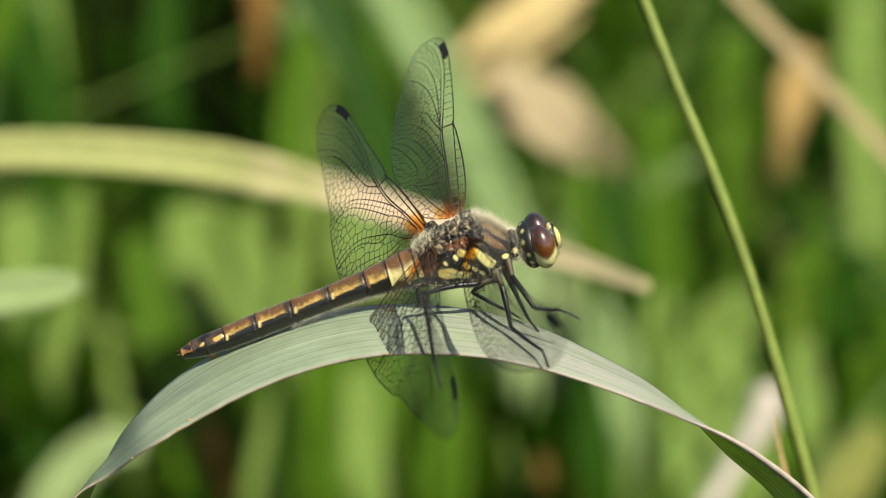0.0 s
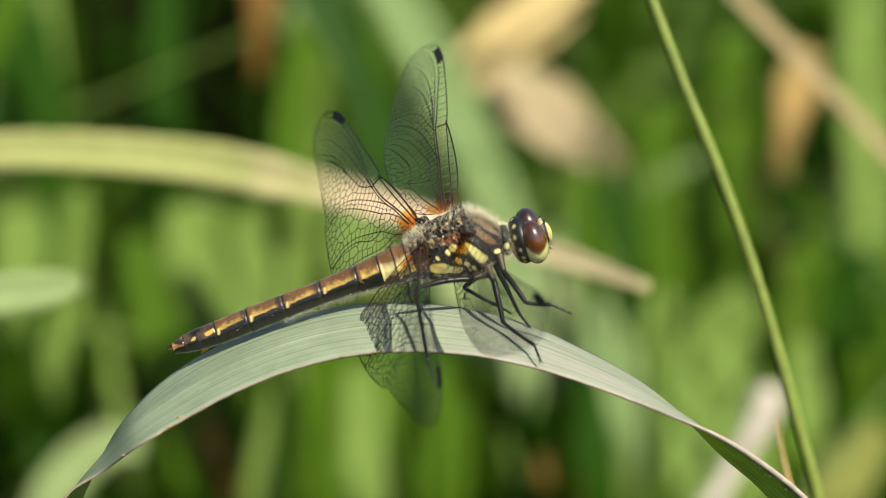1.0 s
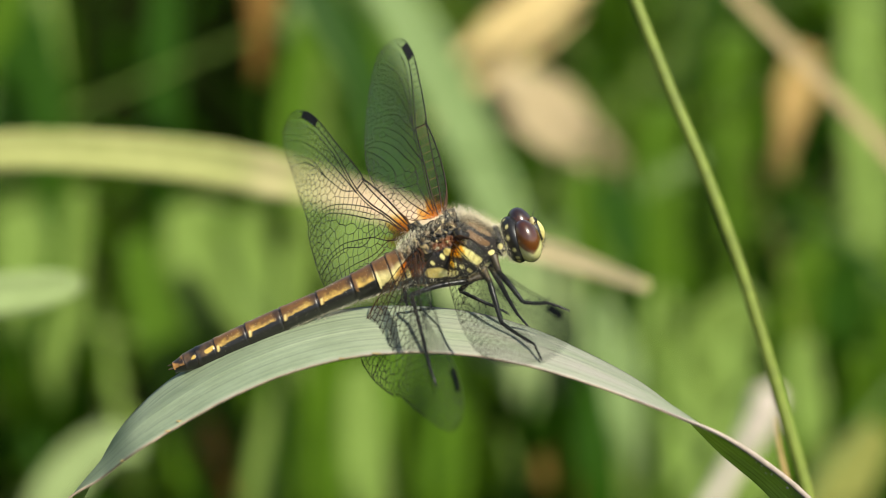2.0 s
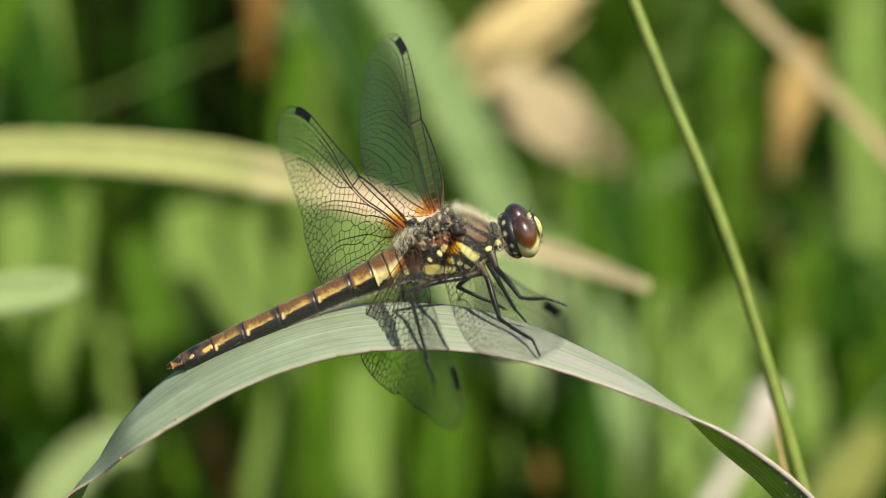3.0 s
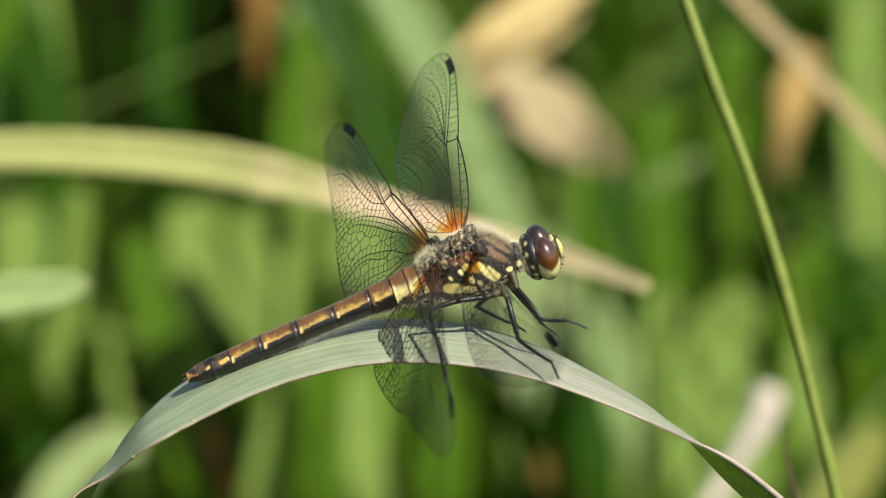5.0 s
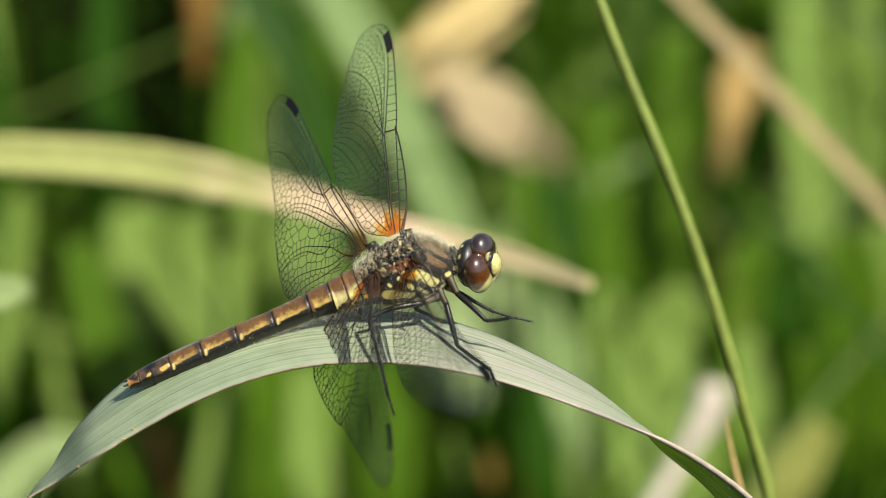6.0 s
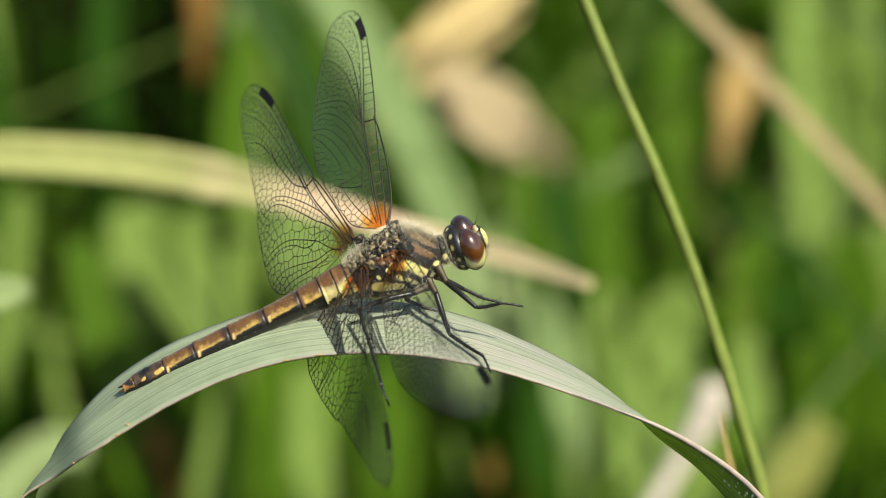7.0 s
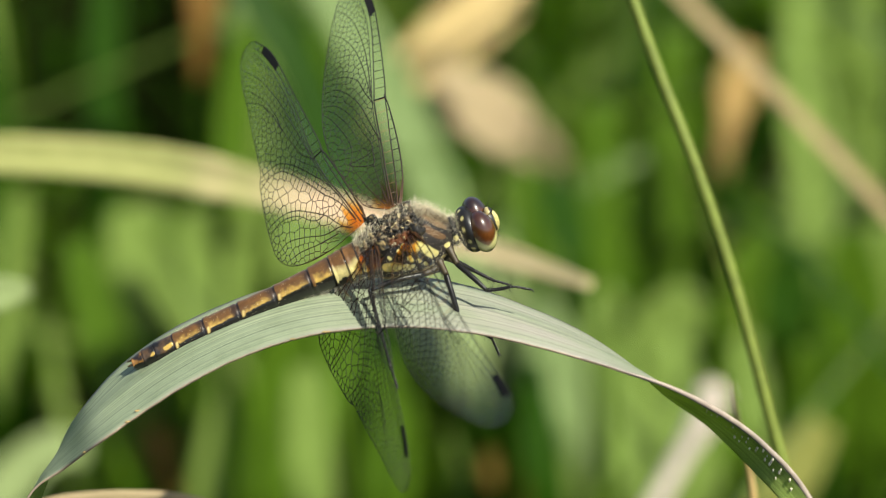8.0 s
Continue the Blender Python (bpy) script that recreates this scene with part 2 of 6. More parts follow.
def tube(points, radii, sides=8, cap=True, start=0):
    """Verts and faces of a round tube along points."""
    p = np.asarray(points, dtype=float)
    r = np.broadcast_to(np.asarray(radii, dtype=float), (len(p),))
    tang = np.gradient(p, axis=0)
    tang /= np.linalg.norm(tang, axis=1)[:, None] + 1e-12
    side = np.cross(tang[0], (0.3, 0.2, 0.93))
    if np.linalg.norm(side) < 1e-3:
        side = np.cross(tang[0], (1, 0, 0))
    verts, faces = [], []
    for i in range(len(p)):
        side = side - tang[i] * (side @ tang[i])
        side /= np.linalg.norm(side)
        other = np.cross(tang[i], side)
        for k in range(sides):
            a = 2 * math.pi * k / sides
            verts.append(p[i] + r[i] * (math.cos(a) * side + math.sin(a) * other))
    for i in range(len(p) - 1):
        for k in range(sides):
            a, b = start + i * sides + k, start + i * sides + (k + 1) % sides
            faces.append((a, b, b + sides, a + sides))
    if cap:
        faces.append(tuple(start + k for k in reversed(range(sides))))
        faces.append(tuple(start + (len(p) - 1) * sides + k for k in range(sides)))
    return verts, faces


def join(pieces):
    verts, faces = [], []
    for v, f in pieces:
        o = len(verts)
        verts.extend(v)
        faces.extend(tuple(i + o for i in q) for q in f)
    return verts, faces


def ribbon_segments(segs):
    """Thin square bars for the wing veins: rows of (p, q, radius)."""
    verts, faces = [], []
    for p, q, r in segs:
        r = r * 1.08
        p, q = np.asarray(p), np.asarray(q)
        d = q - p
        n = np.linalg.norm(d)
        if n < 1e-6:
            continue
        d = d / n
        s = np.cross(d, (0, 0, 1.0))
        s /= np.linalg.norm(s) + 1e-9
        u = np.cross(s, d)
        o = len(verts)
        for e in (p - d * r * 0.4, q + d * r * 0.4):
            for a, b in ((1, 0), (0, 1), (-1, 0), (0, -1)):
                verts.append(e + r * (a * s + b * u))
        faces += [(o + k, o + (k + 1) % 4, o + 4 + (k + 1) % 4, o + 4 + k) for k in range(4)]
    return verts, faces


def blob(centre, radii, nu=32, nv=24, paint=None, power=1.0):
    """A closed ellipsoid with painted vertices, in millimetres."""
    verts, faces, cols = [], [], []
    c, r = np.asarray(centre, float), np.asarray(radii, float)
    for i in range(nv + 1):
        th = math.pi * i / nv
        for k in range(nu):
            ph = 2 * math.pi * k / nu
            d = np.array((math.sin(th) * math.cos(ph), math.sin(th) * math.sin(ph), math.cos(th)))
            verts.append(c + r * np.sign(d) * np.abs(d) ** power)
    for i in range(nv):
        for k in range(nu):
            a, b = i * nu + k, i * nu + (k + 1) % nu
            faces.append((a, a + nu, b + nu, b))
    if paint:
        cols = [paint(v) for v in verts]
    return verts, faces, cols


def scaled(verts):
    return [tuple(MM * float(c) for c in v) for v in verts]


# ---- ground and far meadow ----
def build_ground():
    n = 40
    xs = np.sign(np.linspace(-1, 1, n)) * np.abs(np.linspace(-1, 1, n)) ** 4 * 400
    verts = [(x, y, 0.012 * noise.noise((x * 3, y * 3, 0)) - 0.012) for y in xs for x in xs]
    faces = [(j * n + i, j * n + i + 1, (j + 1) * n + i + 1, (j + 1) * n + i) for j in range(n - 1) for i in range(n - 1)]
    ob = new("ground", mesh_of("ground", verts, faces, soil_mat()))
    tagged(ob, "mossy soil under the tall grass, coloured near black for the shade there", "ground", kind="structure")


def blade_rows(points, widths, face, n, curl=0.18, twist=0.0):
    """Verts, faces and uv of a grass blade with a shallow V section; points run from tip to base."""
    p = spline(points, n)
    w = even(widths, n).clip(0.05, None)
    tang = np.gradient(p, axis=0)
    tang /= np.linalg.norm(tang, axis=1)[:, None]
    verts, faces, uvs = [], [], []
    cum = np.concatenate([[0], np.cumsum(np.linalg.norm(np.diff(p, axis=0), axis=1))])
    fv = np.asarray(face, float)
    for i in range(n):
        s = np.cross(tang[i], fv)
        s /= np.linalg.norm(s) + 1e-9
        nn = np.cross(s, tang[i])
        a = twist * i / n
        s, nn = s * math.cos(a) + nn * math.sin(a), nn * math.cos(a) - s * math.sin(a)
        for k, u in enumerate((-0.5, -0.25, 0.0, 0.25, 0.5)):
            verts.append(p[i] + s * w[i] * u + nn * w[i] * curl * (abs(u) * 2 - 0.5))
            uvs.append((u + 0.5, cum[i] / 40.0))
    for i in range(n - 1):
        for k in range(4):
            a = i * 5 + k
            faces.append((a, a + 1, a + 6, a + 5))
    return verts, faces, uvs, cum


GAPS = ((-0.152, 0.032), (-0.108, 0.026), (0.038, 0.022), (0.19, 0.010))


def in_gap(x, y):
    """Bare lanes between the tufts, where the ground, coloured dark for shade, shows."""
    return any(abs(x / (y + 0.165) - g) < w for g, w in GAPS)


def far_meadow(name, label, count, area, seed, clear, tall=(200, 430), keys=("mid", "light", "deep", "mid", "deep", "deep", "mid", "light", "deep", "grey"), lanes=True):
    """A thick stand of grass: many separate blades, too many to count."""
    rng = np.random.RandomState(seed)
    shades = ("mid", "light", "deep", "grey", "straw")
    verts, faces, slots, uvs = [], [], [], []
    while count:
        x, y = rng.uniform(area[0], area[1]), rng.uniform(area[2], area[3])
        h = rng.uniform(*tall)
        lean = rng.normal(0, 1, 2) * h * 0.6
        if clear(x, y) or (lanes and 0.3 < y < 2.2 and any(in_gap(x + lean[0] * k * MM, y + lean[1] * k * MM) for k in (0.0, 0.3, 0.65, 1.0))):
            continue
        count -= 1
        w = rng.uniform(5, 15)
        a = rng.uniform(0, math.pi)
        side = np.array((math.cos(a), math.sin(a), 0)) * w / 2
        slot = shades.index(keys[rng.randint(len(keys))])
        o = len(verts)
        n = 6
        tone = rng.uniform(0, 50)
        for i in range(n):
            t = i / (n - 1)
            c = np.array((x * 1000 + lean[0] * t ** 2.2, y * 1000 + lean[1] * t ** 2.2, h * (t - 0.18 * t ** 3)))
            k = (1 - t ** 2.5) * 0.95 + 0.05
            verts += [c - side * k, c + side * k]
            uvs += [(0.0, tone + t * 8), (1.0, tone + t * 8)]
        for i in range(n - 1):
            faces.append((o + 2 * i, o + 2 * i + 1, o + 2 * i + 3, o + 2 * i + 2))
            slots.append(slot)
    me = mesh_of(name, scaled(verts), faces, [SHADES[k] for k in shades], uv=uvs)
    me.polygons.foreach_set("material_index", slots)
    tagged(new(name, me), label, "grass", kind="stuff")


def thin_grass():
    """Loose thin blades and stalks between the perch and the meadow."""
    rng = np.random.RandomState(21)
    shades = ("mid", "deep", "light", "grey", "olive")
    verts, faces, slots, uvs = [], [], [], []
    for _ in range(50):
        y = rng.uniform(330, 560)
        x = rng.uniform(0.1, 1) * (60 + 0.34 * y)
        h = rng.uniform(220, 420)
        lean = rng.normal(0, 1, 2) * h * (0.30, 0.2)
        if any(in_gap((x + lean[0] * k) * MM, (y + lean[1] * k) * MM) for k in (0.0, 0.25, 0.6, 1.0)):
            continue
        w = rng.uniform(1.2, 4.5)
        n = 9
        a = rng.normal(0, 0.6)
        side = np.array((math.cos(a), math.sin(a), 0)) * w / 2
        o = len(verts)
        for i in range(n):
            t = i / (n - 1)
            c = np.array((x + lean[0] * t ** 2, y + lean[1] * t ** 2, -12 + h * (t - 0.15 * t ** 3)))
            k = (1 - t ** 3) * 0.93 + 0.07
            verts += [c - side * k, c + np.array((0, 0.3 * w * k, 0)), c + side * k]
            uvs += [(0.0, t * 8 + y), (0.5, t * 8 + y), (1.0, t * 8 + y)]
        s = rng.choice(5, p=(0.35, 0.3, 0.15, 0.1, 0.1))
        for i in range(n - 1):
            for k in (0, 1):
                faces.append((o + 3 * i + k, o + 3 * i + k + 1, o + 3 * i + k + 4, o + 3 * i + k + 3))
                slots.append(s)
    me = mesh_of("thin_grass", scaled(verts), faces, [SHADES[k] for k in shades], uv=uvs)
    me.polygons.foreach_set("material_index", slots)
    tagged(new("thin_grass", me), "loose thin green grass blades among the taller plants", "grass", kind="stuff")


build_ground()
thin_grass()
far_meadow("meadow_grass", "dense tall green meadow grass with some dry blades", 6200, (-1.3, 1.3, 0.62, 2.2), 3, lambda x, y: False)
far_meadow("undergrowth", "short dark green undergrowth close to the soil", 500, (-1.3, 1.3, 0.45, 2.2), 9,
           lambda x, y: False, (20, 110), ("deep",), False)
far_meadow("low_grass", "short green grass in front of the tall meadow", 900, (-0.5, 0.5, 0.5, 1.0), 15,
           lambda x, y: False, (30, 110), ("mid", "light", "mid", "deep"), False)
far_meadow("outer_grass", "tall meadow grass all round the clearing", 14000, (-3, 3, -3, 3.5), 4,
           lambda x, y: (abs(x) < 0.6 and -0.9 < y < 0.62) or (abs(x) < 1.3 and 0.3 < y < 2.2))


# ---- plants of the near background ----
def grass_plant(label, shade, points, widths):
    """One long grass leaf on its own thin stem; the origin stands at its foot in the soil."""
    p = [np.array(q) for q in points]
    low = p[-1]
    out = p[-1] - p[-2]
    out = out / np.linalg.norm(out)
    foot = np.array((low[0] + out[0] * 30, low[1] + 12, -14.0))
    bend = low + out * 14 + np.array((0, 3, -6))
    p += [bend]
    w = list(widths) + [widths[-1] * 0.55]
    n = 8 * len(p)
    verts, faces, uvs, cum = blade_rows(p, w, (0.12, -1.0, 0.45), n)
    pig = None
    if shade == "arch":
        pig = []
        for i in range(len(cum)):
            k = max(0.0, min(1.0, (58 - cum[i]) / 12)) * (0.55 + 0.45 * min(1.0, max(0.0, (cum[i] - 22) / 10))) + 0.3 * math.exp(-((cum[i] - 62) / 4) ** 2)
            pig += [(k, k, k)] * 5
    root = new("grass_plant")
    root.matrix_basis = pose(*(foot * MM))
    tagged(root, label, "grass", group="grass plants behind the perch")
    leaf = part("leaf_blade", mesh_of("leaf_blade", scaled([v - foot for v in verts]), faces, SHADES[shade], pig=pig, uv=uvs), root)
    mod = leaf.modifiers.new("thickness", "SOLIDIFY")
    mod.thickness = 0.00025
    q = spline([bend - out * 8, bend, bend * 0.5 + foot * 0.5 + np.array((out[0] * 8, 0, 0)), foot], 24)
    v, f = tube(q - foot, np.linspace(widths[-1] * 0.14, 1.1, 24), 8)
    part("stem", mesh_of("stem", scaled(v), f, SHADES["deep"], uv=[(0.5, 0.0)] * len(v)), root)
    return root


def round_stem(name, label, category, points, radii, material, nodes=()):
    p = [np.array(q) for q in points]
    low, out = p[-1], p[-1] - p[-2]
    foot = np.array((low[0] + out[0] * 1.2, low[1] + 10, -14.0))
    p += [low * 0.6 + foot * 0.4 + np.array((out[0] * 0.3, 0, 0)), foot]
    r = list(radii) + [radii[-1] * 1.1, radii[-1] * 1.2]
    n = 10 * len(p)
    line_, rad_ = spline(p, n) - foot, even(r, n)
    root = new(name)
    root.matrix_basis = pose(*(foot * MM))
    tagged(root, label, category)
    v, f = tube(line_, rad_, 12)
    part("stem", mesh_of("stem", scaled(v), f, material), root)
    for i in nodes:
        v, f, _ = blob(line_[i], (rad_[i] * 1.25,) * 3, 12, 8)
        part("node", mesh_of("node", scaled(v), f, material), root)
    return root


blades = [
    grass_plant('long arching grass leaf, pale yellow-green with a dry tan bend', 'arch', [(28.2, 109.3, 350.2), (17.4, 120.1, 350.1), (1.3, 128.8, 351.6), (-16.2, 133.0, 355.4), (-25.6, 136.2, 356.7), (-34.2, 139.2, 357.5), (-49.5, 139.8, 359.0), (-66.4, 139.9, 359.3), (-83.4, 138.6, 356.0), (-94.4, 133.8, 344.2)], [1.3, 3.3, 3.0, 4.7, 6.4, 6.4, 5.8, 5.5, 5.0, 4.2]),
    grass_plant('blunt pale green grass leaf tip', 'pale', [(-48.0, 100.3, 354.5), (-50.0, 100.2, 354.3), (-54.5, 99.9, 353.7), (-59.0, 99.7, 353.2), (-70.3, 98.9, 351.2), (-78.6, 96.4, 344.9)], [1.3, 3.6, 5.2, 5.6, 5.3, 4.3]),
    grass_plant('dry straw leaf, pinkish tan, leaning', 'straw', [(45.7, 243.4, 367.0), (57.8, 239.0, 356.3), (73.2, 233.1, 341.5), (86.2, 227.9, 328.8), (102.9, 220.7, 310.9)], [2.2, 2.8, 2.8, 2.8, 2.5]),
    grass_plant('dry orange-tan leaf hanging over', 'ochre', [(115.5, 477.8, 275.4), (112.6, 474.6, 267.9), (110.5, 471.4, 260.3), (109.2, 468.7, 253.2)], [7.7, 12.6, 13.2, 7.7]),
    grass_plant('rusty brown dead leaf', 'rust', [(-57.0, 564.2, 303.9), (-60.0, 558.3, 289.2), (-62.3, 553.2, 276.4), (-63.7, 547.2, 261.8)], [16.8, 16.0, 13.4, 6.7]),
    grass_plant('broad dark green grass blade', 'deep', [(-44.9, 420.5, 319.6), (-28.9, 412.2, 298.9), (-21.0, 405.6, 282.7), (-14.6, 398.4, 265.0), (-9.8, 390.7, 245.8)], [11.1, 12.8, 11.6, 11.1, 10.0]),
    grass_plant('broad grey-green grass blade', 'grey', [(-23.5, 528.9, 288.8), (-8.3, 519.6, 266.0), (6.8, 509.0, 239.6), (20.1, 497.6, 211.4), (33.4, 486.2, 183.3)], [14.1, 17.2, 17.2, 15.7, 14.1]),
    grass_plant('broad pale green grass blade', 'light', [(28.8, 519.3, 190.4), (39.7, 515.6, 181.3), (54.4, 511.2, 170.3), (78.1, 502.3, 148.3)], [15.8, 23.8, 23.8, 19.0]),
    grass_plant('broad pale green grass blade', 'light', [(69.3, 676.0, 129.8), (83.9, 664.2, 100.5), (96.0, 651.4, 69.0), (103.3, 635.1, 28.5)], [14.3, 21.3, 21.3, 18.5]),
    grass_plant('bent pale green grass leaf', 'pale', [(-89.1, 393.6, 178.2), (-99.1, 393.9, 178.9), (-109.2, 391.1, 172.0), (-117.5, 386.7, 161.1)], [6.9, 11.2, 13.0, 12.2]),
    grass_plant('yellowing olive grass leaf', 'olive', [(129.5, 395.4, 182.8), (121.2, 391.7, 173.5), (114.5, 387.3, 162.7)], [9.4, 16.9, 16.9]),
    grass_plant('rusty brown dead leaf', 'rust', [(-86.9, 522.2, 122.9), (-84.8, 519.6, 116.3), (-81.7, 516.5, 108.7)], [6.0, 9.6, 6.0]),
    grass_plant('rusty brown dead leaf', 'rust', [(42.0, 567.5, 85.5), (44.2, 564.6, 78.4), (47.5, 561.7, 71.2)], [10.2, 16.3, 12.2]),
    grass_plant('upright pale green grass blade', 'light', [(164.1, 638.4, 261.0), (164.1, 621.1, 218.1), (166.3, 606.3, 181.4), (167.4, 593.9, 150.8)], [17.0, 21.2, 21.2, 14.8]),
    grass_plant('upright mid green grass blade', 'mid', [(154.3, 658.8, 162.0), (155.5, 642.1, 120.5), (154.3, 626.2, 81.3), (152.0, 608.6, 37.7)], [10.0, 16.6, 16.6, 15.0]),
    grass_plant('upright mid green grass blade', 'mid', [(125.3, 709.6, 213.1), (122.9, 691.5, 168.0), (125.3, 671.4, 118.5), (127.7, 651.4, 69.0)], [15.1, 22.6, 22.6, 20.1]),
    grass_plant('slanting grey-green grass blade', 'grey', [(103.8, 636.8, 182.2), (81.0, 632.5, 171.7), (60.5, 629.1, 163.2), (49.2, 626.6, 156.9)], [4.9, 7.4, 7.4, 4.9]),
    grass_plant('upright mid green grass blade', 'mid', [(87.9, 645.3, 203.3), (86.7, 632.5, 171.7), (90.1, 616.3, 131.6), (92.4, 599.3, 89.4)], [12.9, 19.2, 21.4, 19.2]),
    grass_plant('upright light green grass blade', 'light', [(120.1, 580.7, 118.2), (115.7, 588.9, 138.6), (100.3, 584.0, 126.3), (89.3, 570.8, 93.7)], [8.2, 13.1, 16.3, 14.7]),
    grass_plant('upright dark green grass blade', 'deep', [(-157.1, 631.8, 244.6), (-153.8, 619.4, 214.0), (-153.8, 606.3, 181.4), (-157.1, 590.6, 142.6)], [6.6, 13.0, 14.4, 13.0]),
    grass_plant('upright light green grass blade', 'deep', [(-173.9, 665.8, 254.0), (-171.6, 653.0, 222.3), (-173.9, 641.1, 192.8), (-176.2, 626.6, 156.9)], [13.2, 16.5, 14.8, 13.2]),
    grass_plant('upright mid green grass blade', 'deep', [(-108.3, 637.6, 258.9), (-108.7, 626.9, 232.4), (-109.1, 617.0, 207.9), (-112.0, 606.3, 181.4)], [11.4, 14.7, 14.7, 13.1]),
    grass_plant('upright grey-green grass blade', 'mid', [(-41.0, 456.7, 289.6), (-44.4, 450.9, 275.3), (-46.1, 445.1, 261.0), (-48.7, 438.1, 243.5)], [7.3, 10.2, 10.2, 8.8]),
    grass_plant('broad light green grass blade', 'mid', [(-77.3, 577.6, 185.2), (-73.1, 568.0, 161.6), (-66.7, 555.3, 130.0), (-60.3, 538.6, 88.7)], [14.6, 21.0, 21.0, 17.8]),
    grass_plant('broad light green grass blade', 'mid', [(-33.6, 536.1, 157.1), (-39.7, 528.4, 138.1), (-43.8, 519.2, 115.3), (-45.9, 510.0, 92.5)], [13.4, 21.1, 23.0, 19.2]),
    grass_plant('broad light green grass blade', 'light', [(-148.9, 632.5, 171.7), (-153.4, 624.0, 150.6), (-155.7, 614.6, 127.4), (-158.0, 606.1, 106.3)], [13.2, 19.8, 19.8, 13.2]),
    grass_plant('broad mid green grass blade', 'mid', [(-111.4, 546.8, 183.7), (-105.3, 537.6, 160.9), (-99.2, 529.1, 140.0), (-93.0, 517.6, 111.5)], [12.8, 17.6, 17.6, 14.4]),
    grass_plant('broad grey-green grass blade', 'light', [(-31.7, 606.3, 181.4), (-31.7, 597.2, 159.0), (-22.9, 587.3, 134.5), (-9.7, 575.8, 105.9)], [20.6, 27.4, 27.4, 22.8]),
    grass_plant('broad light green grass blade', 'mid', [(-16.8, 446.4, 196.8), (-13.2, 439.7, 180.2), (-7.8, 431.7, 160.4), (-2.5, 423.7, 140.6)], [12.3, 20.0, 20.0, 16.9]),
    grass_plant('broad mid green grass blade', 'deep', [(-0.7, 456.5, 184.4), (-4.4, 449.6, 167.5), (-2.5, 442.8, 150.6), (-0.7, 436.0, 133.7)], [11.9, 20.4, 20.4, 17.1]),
    grass_plant('broad mid green grass blade', 'mid', [(-88.9, 584.0, 126.3), (-80.1, 575.8, 105.9), (-75.7, 567.5, 85.5), (-73.5, 559.3, 65.1)], [13.1, 21.2, 21.2, 18.0]),
    grass_plant('upright pale green grass blade', 'mid', [(139.9, 597.2, 159.0), (137.7, 587.3, 134.5), (131.1, 575.8, 105.9), (124.5, 560.9, 69.2)], [10.7, 19.1, 21.2, 19.1]),
    grass_plant('upright mid green grass blade', 'mid', [(46.7, 490.1, 230.3), (48.5, 484.5, 216.5), (49.4, 479.0, 202.7)], [12.4, 15.6, 12.4]),
    grass_plant('upright light green grass blade', 'light', [(70.6, 584.8, 128.4), (73.9, 576.6, 108.0), (76.1, 567.5, 85.5), (76.1, 559.3, 65.1)], [13.1, 18.0, 19.6, 18.0]),
    grass_plant('broad pale green grass blade', 'light', [(-17.5, 562.2, 184.4), (-19.6, 555.9, 168.9), (-28.0, 548.9, 151.5)], [20.3, 29.3, 22.5]),
    grass_plant('broad pale green grass blade', 'pale', [(-2.8, 535.3, 192.6), (5.2, 529.3, 177.7), (19.3, 523.2, 162.8), (29.4, 517.2, 147.9)], [15.2, 26.8, 28.7, 22.9]),
    grass_plant('soft pale green grass blade', 'light', [(-165.2, 592.3, 184.2), (-160.9, 585.0, 166.2), (-163.0, 577.7, 148.2)], [14.6, 21.1, 16.3]),
    grass_plant('soft pale green grass blade', 'light', [(-101.6, 616.9, 170.3), (-94.9, 608.5, 149.6), (-90.4, 600.1, 128.8)], [19.6, 32.0, 24.6]),
    grass_plant('soft pale green grass blade', 'light', [(79.1, 578.5, 150.2), (87.8, 572.1, 134.1), (97.5, 564.8, 116.1), (102.9, 556.7, 96.0)], [9.8, 19.5, 22.8, 19.5]),
    grass_plant('broad mid green grass blade', 'mid', [(2.8, 433.4, 187.1), (1.1, 428.1, 174.1), (-0.7, 422.9, 161.0), (-1.6, 417.6, 147.9)], [12.0, 17.9, 17.9, 17.9]),
    grass_plant('soft grey-green grass blade', 'grey', [(56.5, 543.0, 174.2), (51.4, 537.6, 160.9), (47.3, 531.8, 146.7)], [14.4, 22.4, 12.8]),
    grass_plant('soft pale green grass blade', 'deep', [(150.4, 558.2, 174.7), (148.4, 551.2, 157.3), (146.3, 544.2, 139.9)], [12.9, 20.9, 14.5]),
    grass_plant('soft pale green grass blade', 'light', [(-55.1, 541.0, 132.1), (-59.3, 533.2, 112.8), (-65.5, 523.9, 89.6)], [12.9, 19.3, 17.7]),
    grass_plant('soft mid green grass blade', 'light', [(-25.1, 427.7, 187.9), (-25.1, 421.8, 173.3), (-23.4, 412.6, 150.7)], [9.2, 13.7, 13.7]),
    grass_plant('soft pale green grass blade', 'light', [(81.6, 513.4, 138.6), (89.7, 506.7, 121.8), (95.7, 498.4, 101.3)], [14.3, 22.3, 20.7]),
    grass_plant('dark green grass blade', 'deep', [(50.3, 444.0, 243.2), (53.3, 440.7, 235.2), (55.5, 437.5, 227.2), (57.3, 435.2, 221.5)], [9.1, 13.7, 12.2, 7.6]),
    grass_plant('pale green grass blade, broad', 'pale', [(27.6, 429.4, 222.1), (24.2, 425.2, 211.7), (25.0, 420.1, 199.0)], [9.3, 17.0, 13.9]),
    grass_plant('pale green grass blade, broad', 'grey', [(48.5, 474.8, 192.3), (51.3, 469.9, 180.3), (57.8, 463.6, 164.8), (62.5, 458.1, 151.0)], [7.8, 17.1, 18.7, 14.0]),
